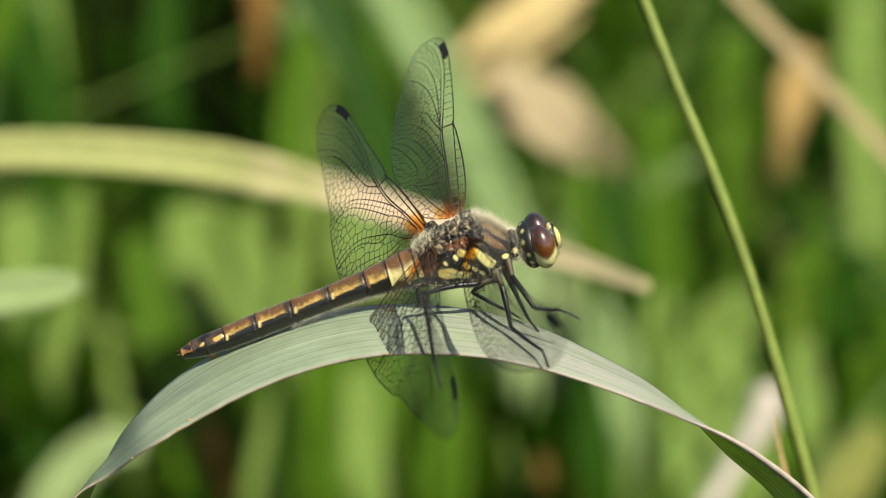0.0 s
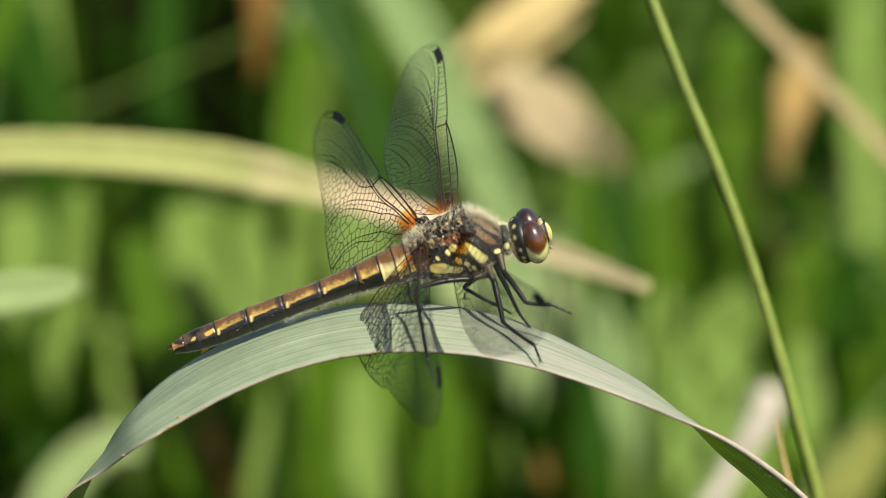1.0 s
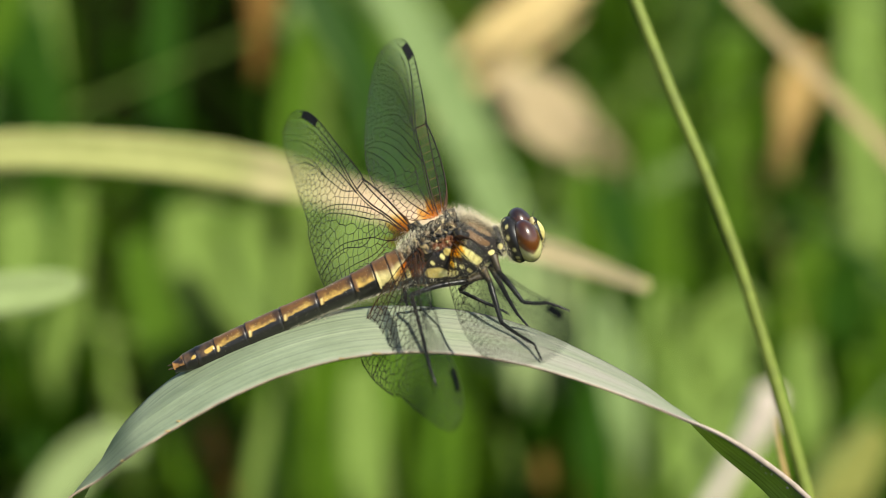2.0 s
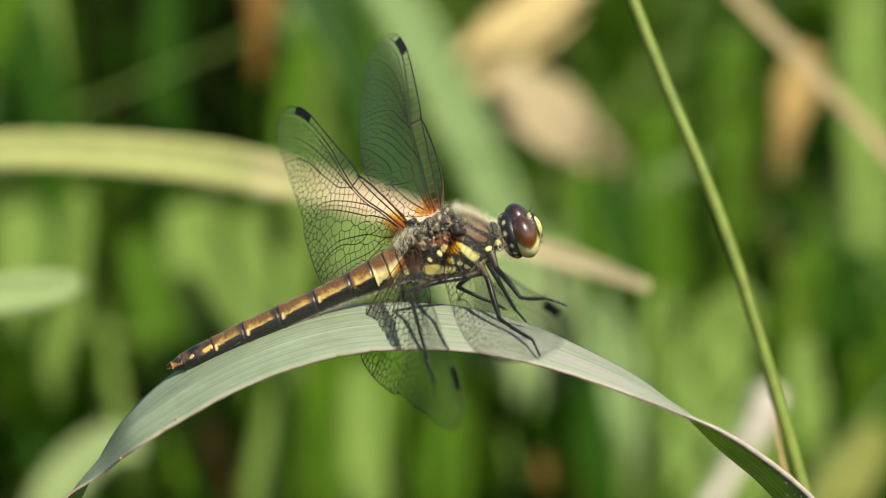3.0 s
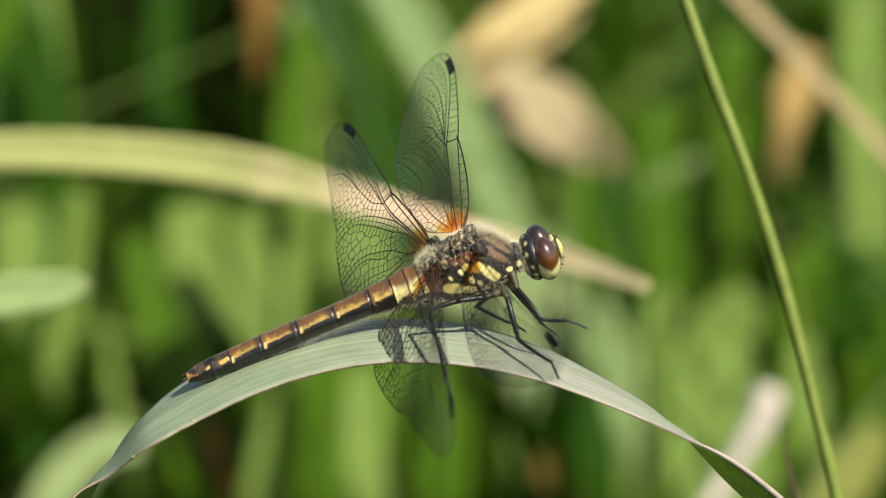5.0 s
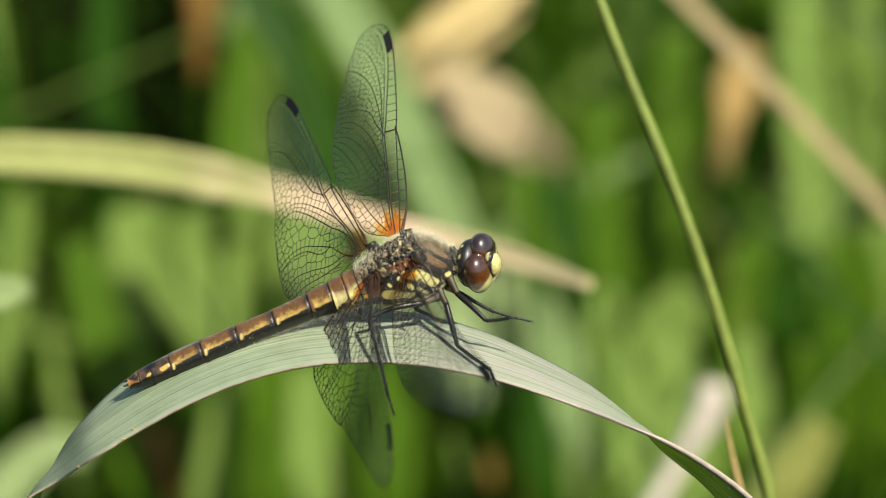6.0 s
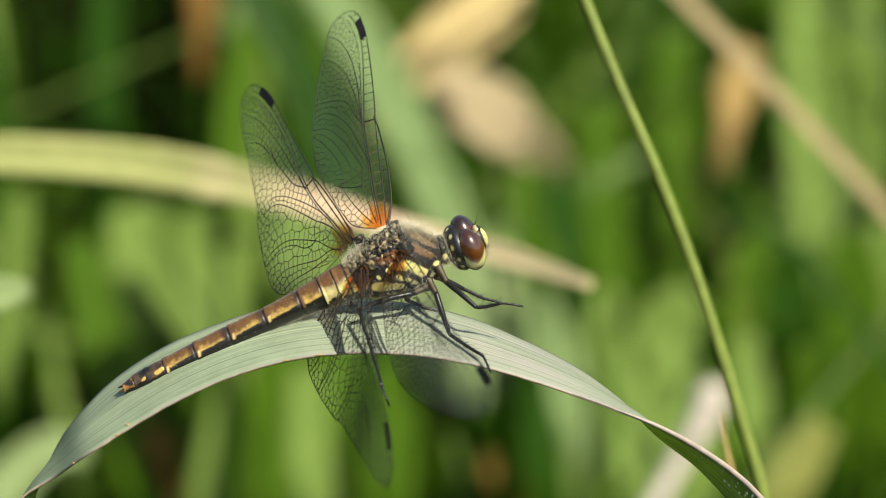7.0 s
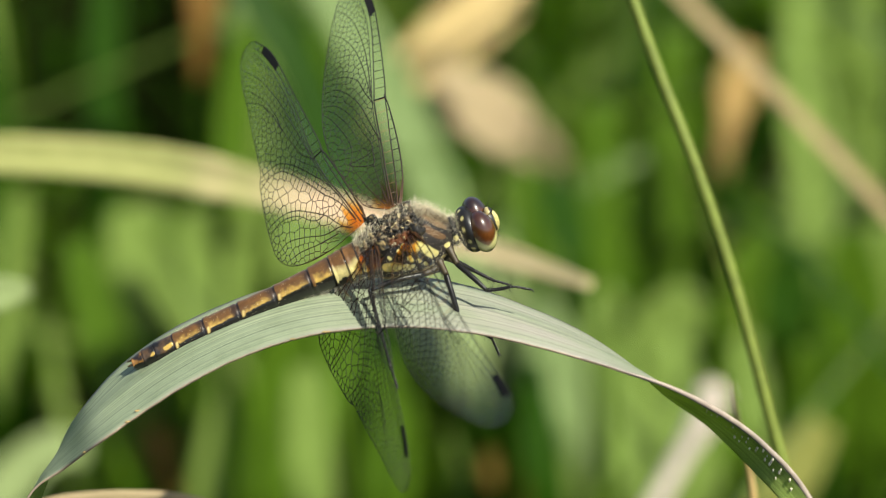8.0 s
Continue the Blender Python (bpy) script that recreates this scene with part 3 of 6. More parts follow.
    grass_plant('pale green grass blade tip', 'mid', [(-143.0, 528.9, 288.8), (-145.9, 524.6, 278.3), (-148.7, 521.0, 269.5), (-156.3, 516.8, 258.9)], [7.8, 10.8, 9.8, 7.8]),
    grass_plant('light green grass blade, broad', 'light', [(65.3, 402.9, 201.4), (70.3, 396.7, 185.9), (75.3, 388.6, 165.8)], [9.0, 15.0, 15.0]),
    grass_plant('light green grass blade, broad', 'light', [(85.6, 413.1, 204.1), (89.0, 406.8, 188.4), (92.4, 396.6, 163.3)], [7.5, 13.6, 15.1]),
    grass_plant('light green grass blade, broad', 'light', [(107.6, 413.1, 204.1), (108.4, 407.4, 190.0), (111.0, 401.7, 175.9)], [7.5, 12.1, 9.1]),
    grass_plant('dry yellow leaf strip, bent over', 'gold', [(52.3, 610.1, 251.3), (36.8, 605.7, 240.3), (19.3, 601.2, 229.3), (4.3, 597.4, 219.9)], [2.8, 7.1, 7.1, 2.8]),
    grass_plant('dry yellow leaf strip, bent over', 'gold', [(51.6, 627.1, 252.7), (41.9, 624.0, 245.1), (30.1, 621.0, 237.6), (20.0, 618.4, 231.2)], [2.3, 6.0, 6.0, 2.3]),
    grass_plant('dry yellow leaf strip, bent over', 'gold', [(67.5, 605.9, 272.9), (46.9, 601.3, 261.3), (24.8, 596.3, 249.0), (5.8, 592.1, 238.5)], [3.9, 9.9, 9.9, 3.9]),
    grass_plant('dry yellow leaf strip, bent over', 'gold', [(65.6, 639.3, 270.5), (50.1, 634.7, 259.0), (32.3, 630.1, 247.6), (17.1, 626.1, 237.9)], [3.5, 8.8, 8.8, 3.5]),
    grass_plant('dry yellow leaf strip, bent over', 'gold', [(53.3, 615.3, 271.1), (41.2, 611.8, 262.3), (27.1, 608.3, 253.6), (15.0, 605.2, 246.1)], [2.8, 6.9, 6.9, 2.8]),
    grass_plant('dry pale tan leaf strip, drooping', 'tan', [(36.0, 548.2, 244.3), (40.8, 546.4, 239.8), (45.9, 544.7, 235.5), (50.3, 543.2, 231.8)], [2.6, 6.5, 6.5, 2.6]),
    grass_plant('dry pale tan leaf strip, drooping', 'tan', [(20.1, 538.9, 251.6), (31.8, 536.0, 244.5), (43.3, 533.0, 237.0), (53.1, 530.4, 230.6)], [3.8, 9.5, 9.5, 3.8]),
    grass_plant('dry pale tan leaf strip, drooping', 'tan', [(21.2, 553.8, 244.6), (32.6, 550.4, 236.1), (44.0, 547.0, 227.8), (53.8, 544.1, 220.6)], [4.8, 11.9, 11.9, 4.8]),
    grass_plant('dry pale tan leaf strip, drooping', 'tan', [(15.2, 532.1, 248.8), (23.8, 529.9, 243.3), (32.2, 527.6, 237.6), (39.5, 525.6, 232.7)], [2.4, 6.1, 6.1, 2.4]),
    grass_plant('dry pale tan leaf strip, drooping', 'tan', [(22.7, 517.5, 240.0), (31.6, 515.8, 235.6), (39.8, 513.7, 230.6), (47.0, 512.0, 226.4)], [3.6, 9.2, 9.2, 3.6]),
    grass_plant('soft pale green grass blade', 'light', [(-59.7, 500.0, 212.1), (-63.0, 498.0, 200.3), (-60.6, 494.0, 185.7), (-55.2, 488.0, 170.9)], [13.0, 24.0, 24.0, 14.0]),
    grass_plant('soft pale green grass blade', 'pale', [(38.5, 500.0, 198.2), (41.7, 497.0, 185.7), (43.9, 493.0, 177.1), (45.2, 486.0, 169.9)], [9.6, 17.6, 17.6, 11.2]),
    grass_plant('soft pale green grass blade', 'light', [(-80.3, 560.0, 174.0), (-76.6, 556.0, 160.3), (-71.9, 551.0, 146.5)], [14.0, 20.0, 10.0]),
    grass_plant('soft mid green grass blade', 'mid', [(160.8, 520.0, 194.4), (164.2, 517.0, 177.3), (163.6, 514.0, 159.8), (163.1, 511.0, 142.1)], [12.0, 22.0, 24.0, 18.0]),
    grass_plant('soft pale green grass blade', 'light', [(181.9, 550.0, 186.9), (185.6, 547.0, 169.1), (185.2, 544.0, 151.0)], [14.0, 22.0, 18.0]),
    grass_plant('soft mid green grass blade', 'mid', [(145.8, 500.0, 160.2), (148.9, 497.0, 145.1), (152.1, 494.0, 129.7)], [12.0, 20.0, 16.0]),
    grass_plant('soft mid green grass blade', 'mid', [(174.4, 520.0, 151.0), (174.0, 517.0, 133.1), (175.8, 514.0, 112.6)], [14.0, 22.0, 20.0]),
    grass_plant('upright pale green grass blade', 'light', [(189.1, 640.0, 256.0), (190.1, 637.0, 219.2), (196.1, 634.0, 176.3)], [14.0, 20.0, 18.0]),
    grass_plant('soft grey-green grass blade', 'deep', [(43.7, 415.6, 195.4), (44.6, 409.2, 179.6), (47.1, 401.6, 160.6)], [6.1, 10.6, 12.1]),
    grass_plant('grass leaf with a pinkish dry edge', 'tan', [(-35.6, 17.8, 364.0), (-31.3, 18.1, 364.8), (-25.9, 18.2, 365.1), (-20.6, 18.2, 364.9), (-16.8, 17.8, 364.0), (-13.1, 16.7, 361.2)], [1.0, 2.2, 2.4, 2.2, 2.0, 1.6]),
]
arch_leaf, pale_leaf, low_leaf = blades[0], blades[1], blades[-1]
green_stem = round_stem("grass_shoot", "slender yellow-green grass stem, leaning", "grass stem", [(13.2, 43.3, 427.1), (16.25, 39.7, 418.1), (19.0, 36.7, 410.7), (22.1, 33.7, 403.2), (25.4, 30.6, 395.8), (29.1, 26.8, 386.3), (33.0, 21.8, 373.9), (35.1, 18.9, 366.7), (36.8, 14.6, 356.0)],
                        [0.52, 0.55, 0.57, 0.59, 0.60, 0.60, 0.60, 0.61, 0.63], STEM_GREEN)
twig = round_stem("dry_shoot", "short thin orange-brown dry grass tip", "grass stem", [(32.1, 25.4, 372.2), (32.5, 24.4, 369.6), (33.2, 23.1, 366.5), (33.8, 22.1, 364.0), (34.2, 20.1, 358.9)], [0.07, 0.22, 0.34, 0.38, 0.40], TWIG_DRY)
stalk = round_stem("cut_reed", "thick pale pinkish dry stalk with a blunt whitish top", "plant stalk", [(77.2, 292.3, 242.5), (75.4, 290.5, 238.0), (70.4, 287.3, 230.2), (61.8, 281.8, 216.5), (54.4, 276.7, 204.0)],
                   [3.3, 3.7, 2.5, 2.4, 2.4], STALK_DRY, (0,))


# ---- the perch: an arching leaf on its stem ----
LEAF_STATIONS = (
    (-35.7, -10.4, -32.3, 1.50, -0.26, -0.79, 0.55),
    (-34.9, -8.7, -27.9, 2.00, -0.17, -0.81, 0.57),
    (-33.4, -7.3, -23.6, 2.50, -0.05, -0.81, 0.58),
    (-31.1, -6.0, -19.1, 3.10, 0.01, -0.87, 0.49),
    (-28.7, -5.3, -16.3, 3.40, 0.10, -0.98, 0.17),
    (-25.6, -7.2, -12.5, 3.80, 0.26, -0.96, 0.12),
    (-22.6, -6.3, -10.4, 4.00, 0.31, -0.95, 0.01),
    (-18.2, -5.4, -8.0, 4.10, 0.25, -0.96, -0.07),
    (-13.2, -4.6, -6.2, 4.00, 0.14, -0.98, -0.11),
    (-8.1, -4.2, -5.1, 4.00, 0.03, -0.99, -0.11),
    (-3.6, -4.1, -4.9, 4.00, 0.01, -1.00, -0.08),
    (0.9, -4.3, -5.2, 3.90, -0.01, -1.00, -0.07),
    (5.4, -4.6, -6.1, 3.80, -0.04, -1.00, -0.04),
    (9.9, -5.2, -7.6, 3.60, -0.07, -1.00, 0.05),
    (14.2, -6.0, -9.4, 3.40, -0.13, -0.97, 0.19),
    (17.8, -6.7, -11.4, 3.20, -0.12, -0.92, 0.37),
    (21.0, -7.6, -13.5, 3.10, -0.10, -0.80, 0.59),
    (25.2, -7.1, -17.1, 2.50, -0.02, -0.70, 0.72),
    (29.2, -7.3, -21.4, 1.65, 0.25, -0.41, 0.88),
    (32.7, -8.3, -26.2, 0.95, 0.56, 0.22, 0.80),
    (35.9, -10.8, -32.4, 0.65, 0.41, 0.22, 0.88),
)
ORIGIN = np.array((1.6, -0.1, 399.8))


def build_perch():
    st = spline(LEAF_STATIONS, 200)
    cols = 17
    verts, faces, uvs, pig = [], [], [], []
    cum = 0.0
    for i, row in enumerate(st):
        c, h, s = row[:3], row[3], row[4:7] / np.linalg.norm(row[4:7])
        if i:
            cum += np.linalg.norm(c - st[i - 1][:3])
        t = st[min(i + 1, len(st) - 1)][:3] - st[max(i - 1, 0)][:3]
        t /= np.linalg.norm(t)
        nn = np.cross(s, t)
        for k in range(cols):
            u = k / (cols - 1) * 2 - 1
            sag = -0.10 * h * (1 - abs(u)) ** 1.5
            wave = 0.05 * math.sin(i * 0.13 + u * 2) * abs(u) + 0.03 * noise.noise((i * 0.15, u * 2, 0.3))
            rag = 1 + 0.015 * noise.noise((i * 0.4, u, 7.0))
            verts.append(c + s * h * u * rag + nn * (sag + wave) * -1)
            uvs.append((u * 0.5 + 0.5, cum / 40.0))
            edge = max(0.0, (abs(u) - 0.90) / 0.10) * (0.55 + 0.9 * noise.noise((i * 0.11, u * 3, 5.0)))
            crest = math.exp(-((cum - 62) / 14) ** 2) if cum < 62 else max(0.32, math.exp(-((cum - 62) / 14) ** 2))
            k_ = min(1.0, 0.85 * edge + (0.85 + 0.20 * u) * crest * (0.6 + 0.5 * noise.noise((i * 0.05, u * 4, 2.0))) + 0.10)
            pig.append((k_, k_, k_))
    for i in range(len(st) - 1):
        for k in range(cols - 1):
            a = i * cols + k
            faces.append((a, a + 1, a + cols + 1, a + cols))
    root = new("perch_plant")
    root.matrix_basis = pose(*(ORIGIN * MM))
    tagged(root, "arching grey-green grass plant leaf with brownish edges", "grass plant")
    leaf = part("leaf_blade", mesh_of("leaf_blade", scaled(verts), faces, PERCH, pig=pig, uv=uvs), root)
    leaf.data.materials.append(PERCH_UNDER)
    leaf.data.materials.append(PERCH_EDGE)
    mod = leaf.modifiers.new("thickness", "SOLIDIFY")
    mod.thickness, mod.offset, mod.material_offset, mod.material_offset_rim = 0.00018, -1.0, 1, 2
    rim = [verts[i * cols + cols - 1] for i in range(140, 199)]
    v, f = tube(spline(rim, 90), np.interp(np.linspace(0, 1, 90), (0, 0.15, 0.45, 1), (0.02, 0.05, 0.24, 0.26)), 10)
    part("rolled_edge", mesh_of("rolled_edge", scaled(v), f, ROLLED), root, "dry pinkish-brown rolled leaf edge")
    low = st[0][:3]
    foot = np.array((low[0] - 25, low[1] + 20, -ORIGIN[2] - 5))
    pts = spline([low + (0.4, 0, 3), low * 0.85 + foot * 0.15 + (4, 0, 0), (low + foot) / 2 + (4, 0, 0), foot], 40)
    v, f = tube(pts, np.linspace(1.5, 1.9, 40), 12)
    part("stem", mesh_of("stem", scaled(v), f, STEM_GREEN), root, "round green stem")
    rng = np.random.RandomState(5)
    # dewdrops as opaque pale blobs: their sun glint is put into the colour
    pieces = []
    for q in range(34):
        i = rng.randint(166, 186)
        k = rng.randint(6, cols - 3)
        p = np.array(verts[i * cols + k]) + np.array((0, -0.927, 0.375)) * 0.35
        v, f, _ = blob(p, rng.uniform(0.07, 0.15) * np.array((0.8, 0.8, 1.3)), 8, 6)
        pieces.append((v, f))
    for i, k, size in ((60, 15, (0.32, 0.12, 0.06)), (57, 16, (0.22, 0.08, 0.06)), (88, 16, (0.25, 0.08, 0.05)), (94, 16, (0.4, 0.08, 0.05)), (46, 16, (0.15, 0.10, 0.08))):
        v, f, _ = blob(np.array(verts[i * cols + k]), size, 12, 8)
        part("leaf_stain", mesh_of("leaf_stain", scaled(v), f, TWIG_DRY), root, "small orange-brown stain at the leaf's edge")
    v, f = join(pieces)
    pale = part("dew_glints", mesh_of("dew_glints", scaled(v), f, HAIR_PALE), root, "tiny dewdrops on the leaf's underside, their sun glints given as pale colour")
    tagged(pale, kind="stuff")
    return root


perch = build_perch()


# ---- the dragonfly, in its own space: x ahead, y to its left, z up; millimetres ----
BLACK, BROWN, YELLOW = (0.012, 0.011, 0.010), (0.135, 0.066, 0.021), (0.56, 0.37, 0.085)
CREAM = (0.70, 0.64, 0.26)


def blend(a, b, k):
    k = max(0.0, min(1.0, k))
    return tuple(p + (q - p) * k for p, q in zip(a, b))


def spot(u, w, a, b, r, soft=0.07):
    """How far (u, w) lies inside a rounded stroke from a to b."""
    ax, ay, bx, by = *a, *b
    d2 = (bx - ax) ** 2 + (by - ay) ** 2
    t = 0.0 if d2 < 1e-9 else max(0.0, min(1.0, ((u - ax) * (bx - ax) + (w - ay) * (by - ay)) / d2))
    d = math.hypot(u - ax - t * (bx - ax), w - ay - t * (by - ay))
    return max(0.0, min(1.0, (r - d) / soft + 0.5))


def loft(stations, nx, na, paint):
    """Closed body along x: stations of x, centre z, half width, half height."""
    st = spline(stations, nx)
    verts, faces, cols = [], [], []
    for i, (x, z, ry, rz) in enumerate(st):
        for k in range(na):
            a = 2 * math.pi * k / na
            v = np.array((x, ry * math.sin(a), z + rz * math.cos(a)))
            verts.append(v)
            cols.append(paint(v, a if a <= math.pi else 2 * math.pi - a))
    for i in range(nx - 1):
        for k in range(na):
            p, q = i * na + k, i * na + (k + 1) % na
            faces.append((p, q, q + na, p + na))
    faces.append(tuple(range(na)))
    faces.append(tuple((nx - 1) * na + k for k in reversed(range(na))))
    return verts, faces, cols


def abdomen_axis(x):
    """Centre height and half thickness of the abdomen at x."""
    xs = (-24.5, -23.9, -23.15, -22.05, -20.4, -17.6, -14.5, -11.3, -8.2, -6.2, -5.1, -4.0, -3.0)
    z = np.interp(-x, [-q for q in reversed(xs)], list(reversed((-1.58, -1.56, -1.50, -1.45, -1.38, -1.10, -0.80, -0.54, -0.30, -0.18, -0.1, 0.0, 0.0))))
    r = np.interp(-x, [-q for q in reversed(xs)], list(reversed((0.40, 0.50, 0.74, 0.89, 0.97, 1.03, 1.01, 0.99, 1.14, 1.36, 1.50, 1.55, 1.45))))
    return float(z), float(r)


RINGS = (-3.0, -5.05, -6.3, -8.2, -11.3, -14.5, -17.6, -20.4, -22.05, -23.15, -24.15)


def build_segment(i, parent):
    x0, x1 = RINGS[i], RINGS[i + 1]
    length = x0 - x1
    rows = []
    for t in (0.0, 0.03, 0.08, 0.2, 0.4, 0.6, 0.8, 0.92, 0.97, 1.0):
        x = x0 - t * length
        z, r = abdomen_axis(x)
        swell = 1.0 + (0.05 if t > 0.9 else -0.04 if t < 0.05 else 0.02 * math.sin(math.pi * t))
        rows.append((x, z, r * swell * 0.98, r * swell))

    def paint(v, a):
        t = (x0 - v[0]) / length
        deg = math.degrees(a)
        n = noise.noise((v[0] * 1.2, v[1] * 1.2, v[2] * 1.2 + 5))
        fine = noise.noise((v[0] * 4, v[1] * 4, v[2] * 4 + 5))
        low = (92, 80, 64, 57, 52, 49, 47, 58, 50, 60)[i] + 5 * n + 5 * fine - (9 * (1 - t) if 2 <= i <= 6 else 0)
        high = (34, 34, 26, 24, 24, 24, 24, 60, 70, 40)[i] + 14 * n
        if i <= 1:
            col = blend(BROWN, (0.64, 0.55, 0.24), (deg - high) / 26)
        elif i <= 6:
            col = blend(BROWN, YELLOW, min(0.88, (deg - high - 12 * fine) / 28))
            col = blend(col, (0.05, 0.030, 0.018), (0.24 + 0.16 * n - t) / 0.14 * 0.85)
            col = blend(col, BROWN, (t - 0.82 - 0.05 * n) / 0.06 * 0.7)
        elif i <= 8:
            col = blend(BLACK, (0.09, 0.055, 0.03), 0.3 + n + 0.6 * fine)
            centre = ((0.14, 0.62), (0.40, 0.72), 0.17) if i == 7 else ((0.16, 0.70), (0.30, 0.85), 0.13)
            col = blend(col, YELLOW, spot(t + 0.05 * fine, deg / 60, centre[0], centre[1], centre[2], 0.07))
        else:
            col = blend((0.03, 0.02, 0.015), (0.34, 0.17, 0.05), 0.4 + 1.6 * n + 0.8 * fine)
        edge = (deg - low) / 4 if t < 0.86 else (deg - low - 10) / 4
        col = blend(col, BLACK, edge)
        if 3 <= i <= 6:
            col = blend(col, (0.70, 0.56, 0.22), 0.85 * spot(t, deg / 60, (0.905, 0.66), (0.935, 1.08), 0.032, 0.035))
        if i == 0:
            col = blend(col, BLACK, spot(v[0], 0, (-4.05, 0), (-4.02, 0), 0.06, 0.04))
        col = blend(col, (0.26, 0.25, 0.22), (deg - 114 - 10 * fine) / 12)
        return blend(col, (0.02, 0.012, 0.008), (t - 0.968) / 0.01 * 0.9) if i < 9 else col

    v, f, c = loft(rows, 46, 96, paint)
    part("abdomen_segment", mesh_of("abdomen_segment", scaled(v), f, SHELL, pig=c), parent)


def thorax_paint(v, a):
    """Black sides with cream and yellow bands, a brown shoulder and a rusty patch below the wings."""
    n = noise.noise((v[0] * 1.1, v[1] * 1.1, v[2] * 1.1))
    fine = noise.noise((v[0] * 5, v[1] * 5, v[2] * 5))
    deg = math.degrees(a)
    u, w = v[0] + 0.05 * n + 0.03 * fine, deg / 24 + 0.06 * noise.noise((v[0] * 1.3, 4.0, v[2] * 1.3)) + 0.03 * fine
    arc = lambda x, d: (x, d / 24)
    col = blend((0.010, 0.010, 0.012), (0.030, 0.024, 0.019), 0.5 + n)
    if deg < 52 and -3.6 < v[0] < 1.7:
        # the rough top between the wings: black with brown and cream flecks
        m = noise.noise((v[0] * 2.6, v[1] * 3.2, v[2] * 2.6 + 9))
        k = min(1.0, (52 - deg) / 8)
        col = blend(col, blend(BLACK, (0.16, 0.11, 0.06), 1.6 * m + 0.5 * fine + 0.15), k)
        col = blend(col, (0.60, 0.50, 0.26), k * (noise.noise((v[0] * 3.4 + 7, v[1] * 4.2, v[2] * 3.4)) - 0.42) * 7)
    else:
        col = blend(col, (0.06, 0.040, 0.022), (32 - deg + 12 * fine) / 14)
    col = blend(col, (0.12, 0.042, 0.014), 0.9 * spot(u, w, arc(-0.9, 44), arc(0.6, 42), 0.33, 0.16))
    col = blend(col, (0.15, 0.10, 0.055), spot(u, w, arc(2.3, 16), arc(3.2, 40), 0.34, 0.2))
    col = blend(col, (0.11, 0.062, 0.028), spot(u, w, arc(1.95, 42), arc(2.9, 66), 0.30, 0.10))
    col = blend(col, BLACK, spot(u, w, arc(1.6, 20), arc(3.3, 52), 0.10, 0.06))
    col = blend(col, (0.50, 0.40, 0.12), spot(u, w, arc(-0.3, 60), arc(0.65, 68), 0.27, 0.10))
    col = blend(col, CREAM, spot(u, w, arc(0.85, 64), arc(1.3, 78), 0.27, 0.05))
    col = blend(col, CREAM, spot(u, w, arc(1.3, 78), arc(1.85, 96), 0.38, 0.05))
    col = blend(col, (0.58, 0.47, 0.15), spot(u, w, arc(-2.05, 88), arc(-1.2, 95), 0.44, 0.08))
    col = blend(col, CREAM, spot(u, w, arc(-1.2, 96), arc(-0.3, 103), 0.33, 0.06))
    for x, d, r in ((-0.15, 81, 0.20), (0.40, 92, 0.16), (0.9, 107, 0.17), (-0.82, 62, 0.14), (3.07, 93, 0.23), (2.41, 119, 0.20), (-1.7, 66, 0.12)):
        col = blend(col, CREAM, spot(u, w, arc(x, d), arc(x + 0.10, d + 5), r, 0.05))
    col = blend(col, (0.14, 0.045, 0.012), 0.8 * spot(u, w, arc(-2.5, 56), arc(-3.3, 84), 0.46, 0.2))
    col = blend(col, (0.40, 0.30, 0.14), (deg - 122 - 12 * n) / 12)
    return col


def fuzz(seed, count, place, length, radius=0.011):
    """Fine hairs: thin three-sided spikes. place(rng) gives a root and a direction."""
    rng = np.random.RandomState(seed)
    verts, faces = [], []
    for _ in range(count):
        p, d = place(rng)
        d = np.asarray(d, float)
        d /= np.linalg.norm(d)
        d = d + rng.normal(0, 0.22, 3)
        ln = rng.uniform(*length)
        s = np.cross(d, (0.3, 0.5, 0.8))
        s /= np.linalg.norm(s)
        w = np.cross(d, s)
        o = len(verts)
        bend = np.array((rng.normal(0, 0.1), rng.normal(0, 0.1), -0.06)) * ln
        for k in range(3):
            a = 2.094 * k
            verts.append(p + radius * (math.cos(a) * s + math.sin(a) * w))
        verts.append(p + d * ln + bend)
        faces += [(o, o + 1, o + 3), (o + 1, o + 2, o + 3), (o + 2, o, o + 3)]
    return verts, faces


THORAX = ((-4.3, 0.0, 0.95, 1.05), (-3.6, -0.06, 1.5, 1.65), (-2.4, -0.14, 2.0, 2.28), (-1.0, -0.08, 2.3, 2.7), (0.4, -0.05, 2.45, 2.85),
          (1.6, -0.05, 2.35, 2.75), (2.6, -0.2, 2.0, 2.3), (3.4, -0.45, 1.4, 1.65), (4.0, -0.7, 0.8, 1.0))


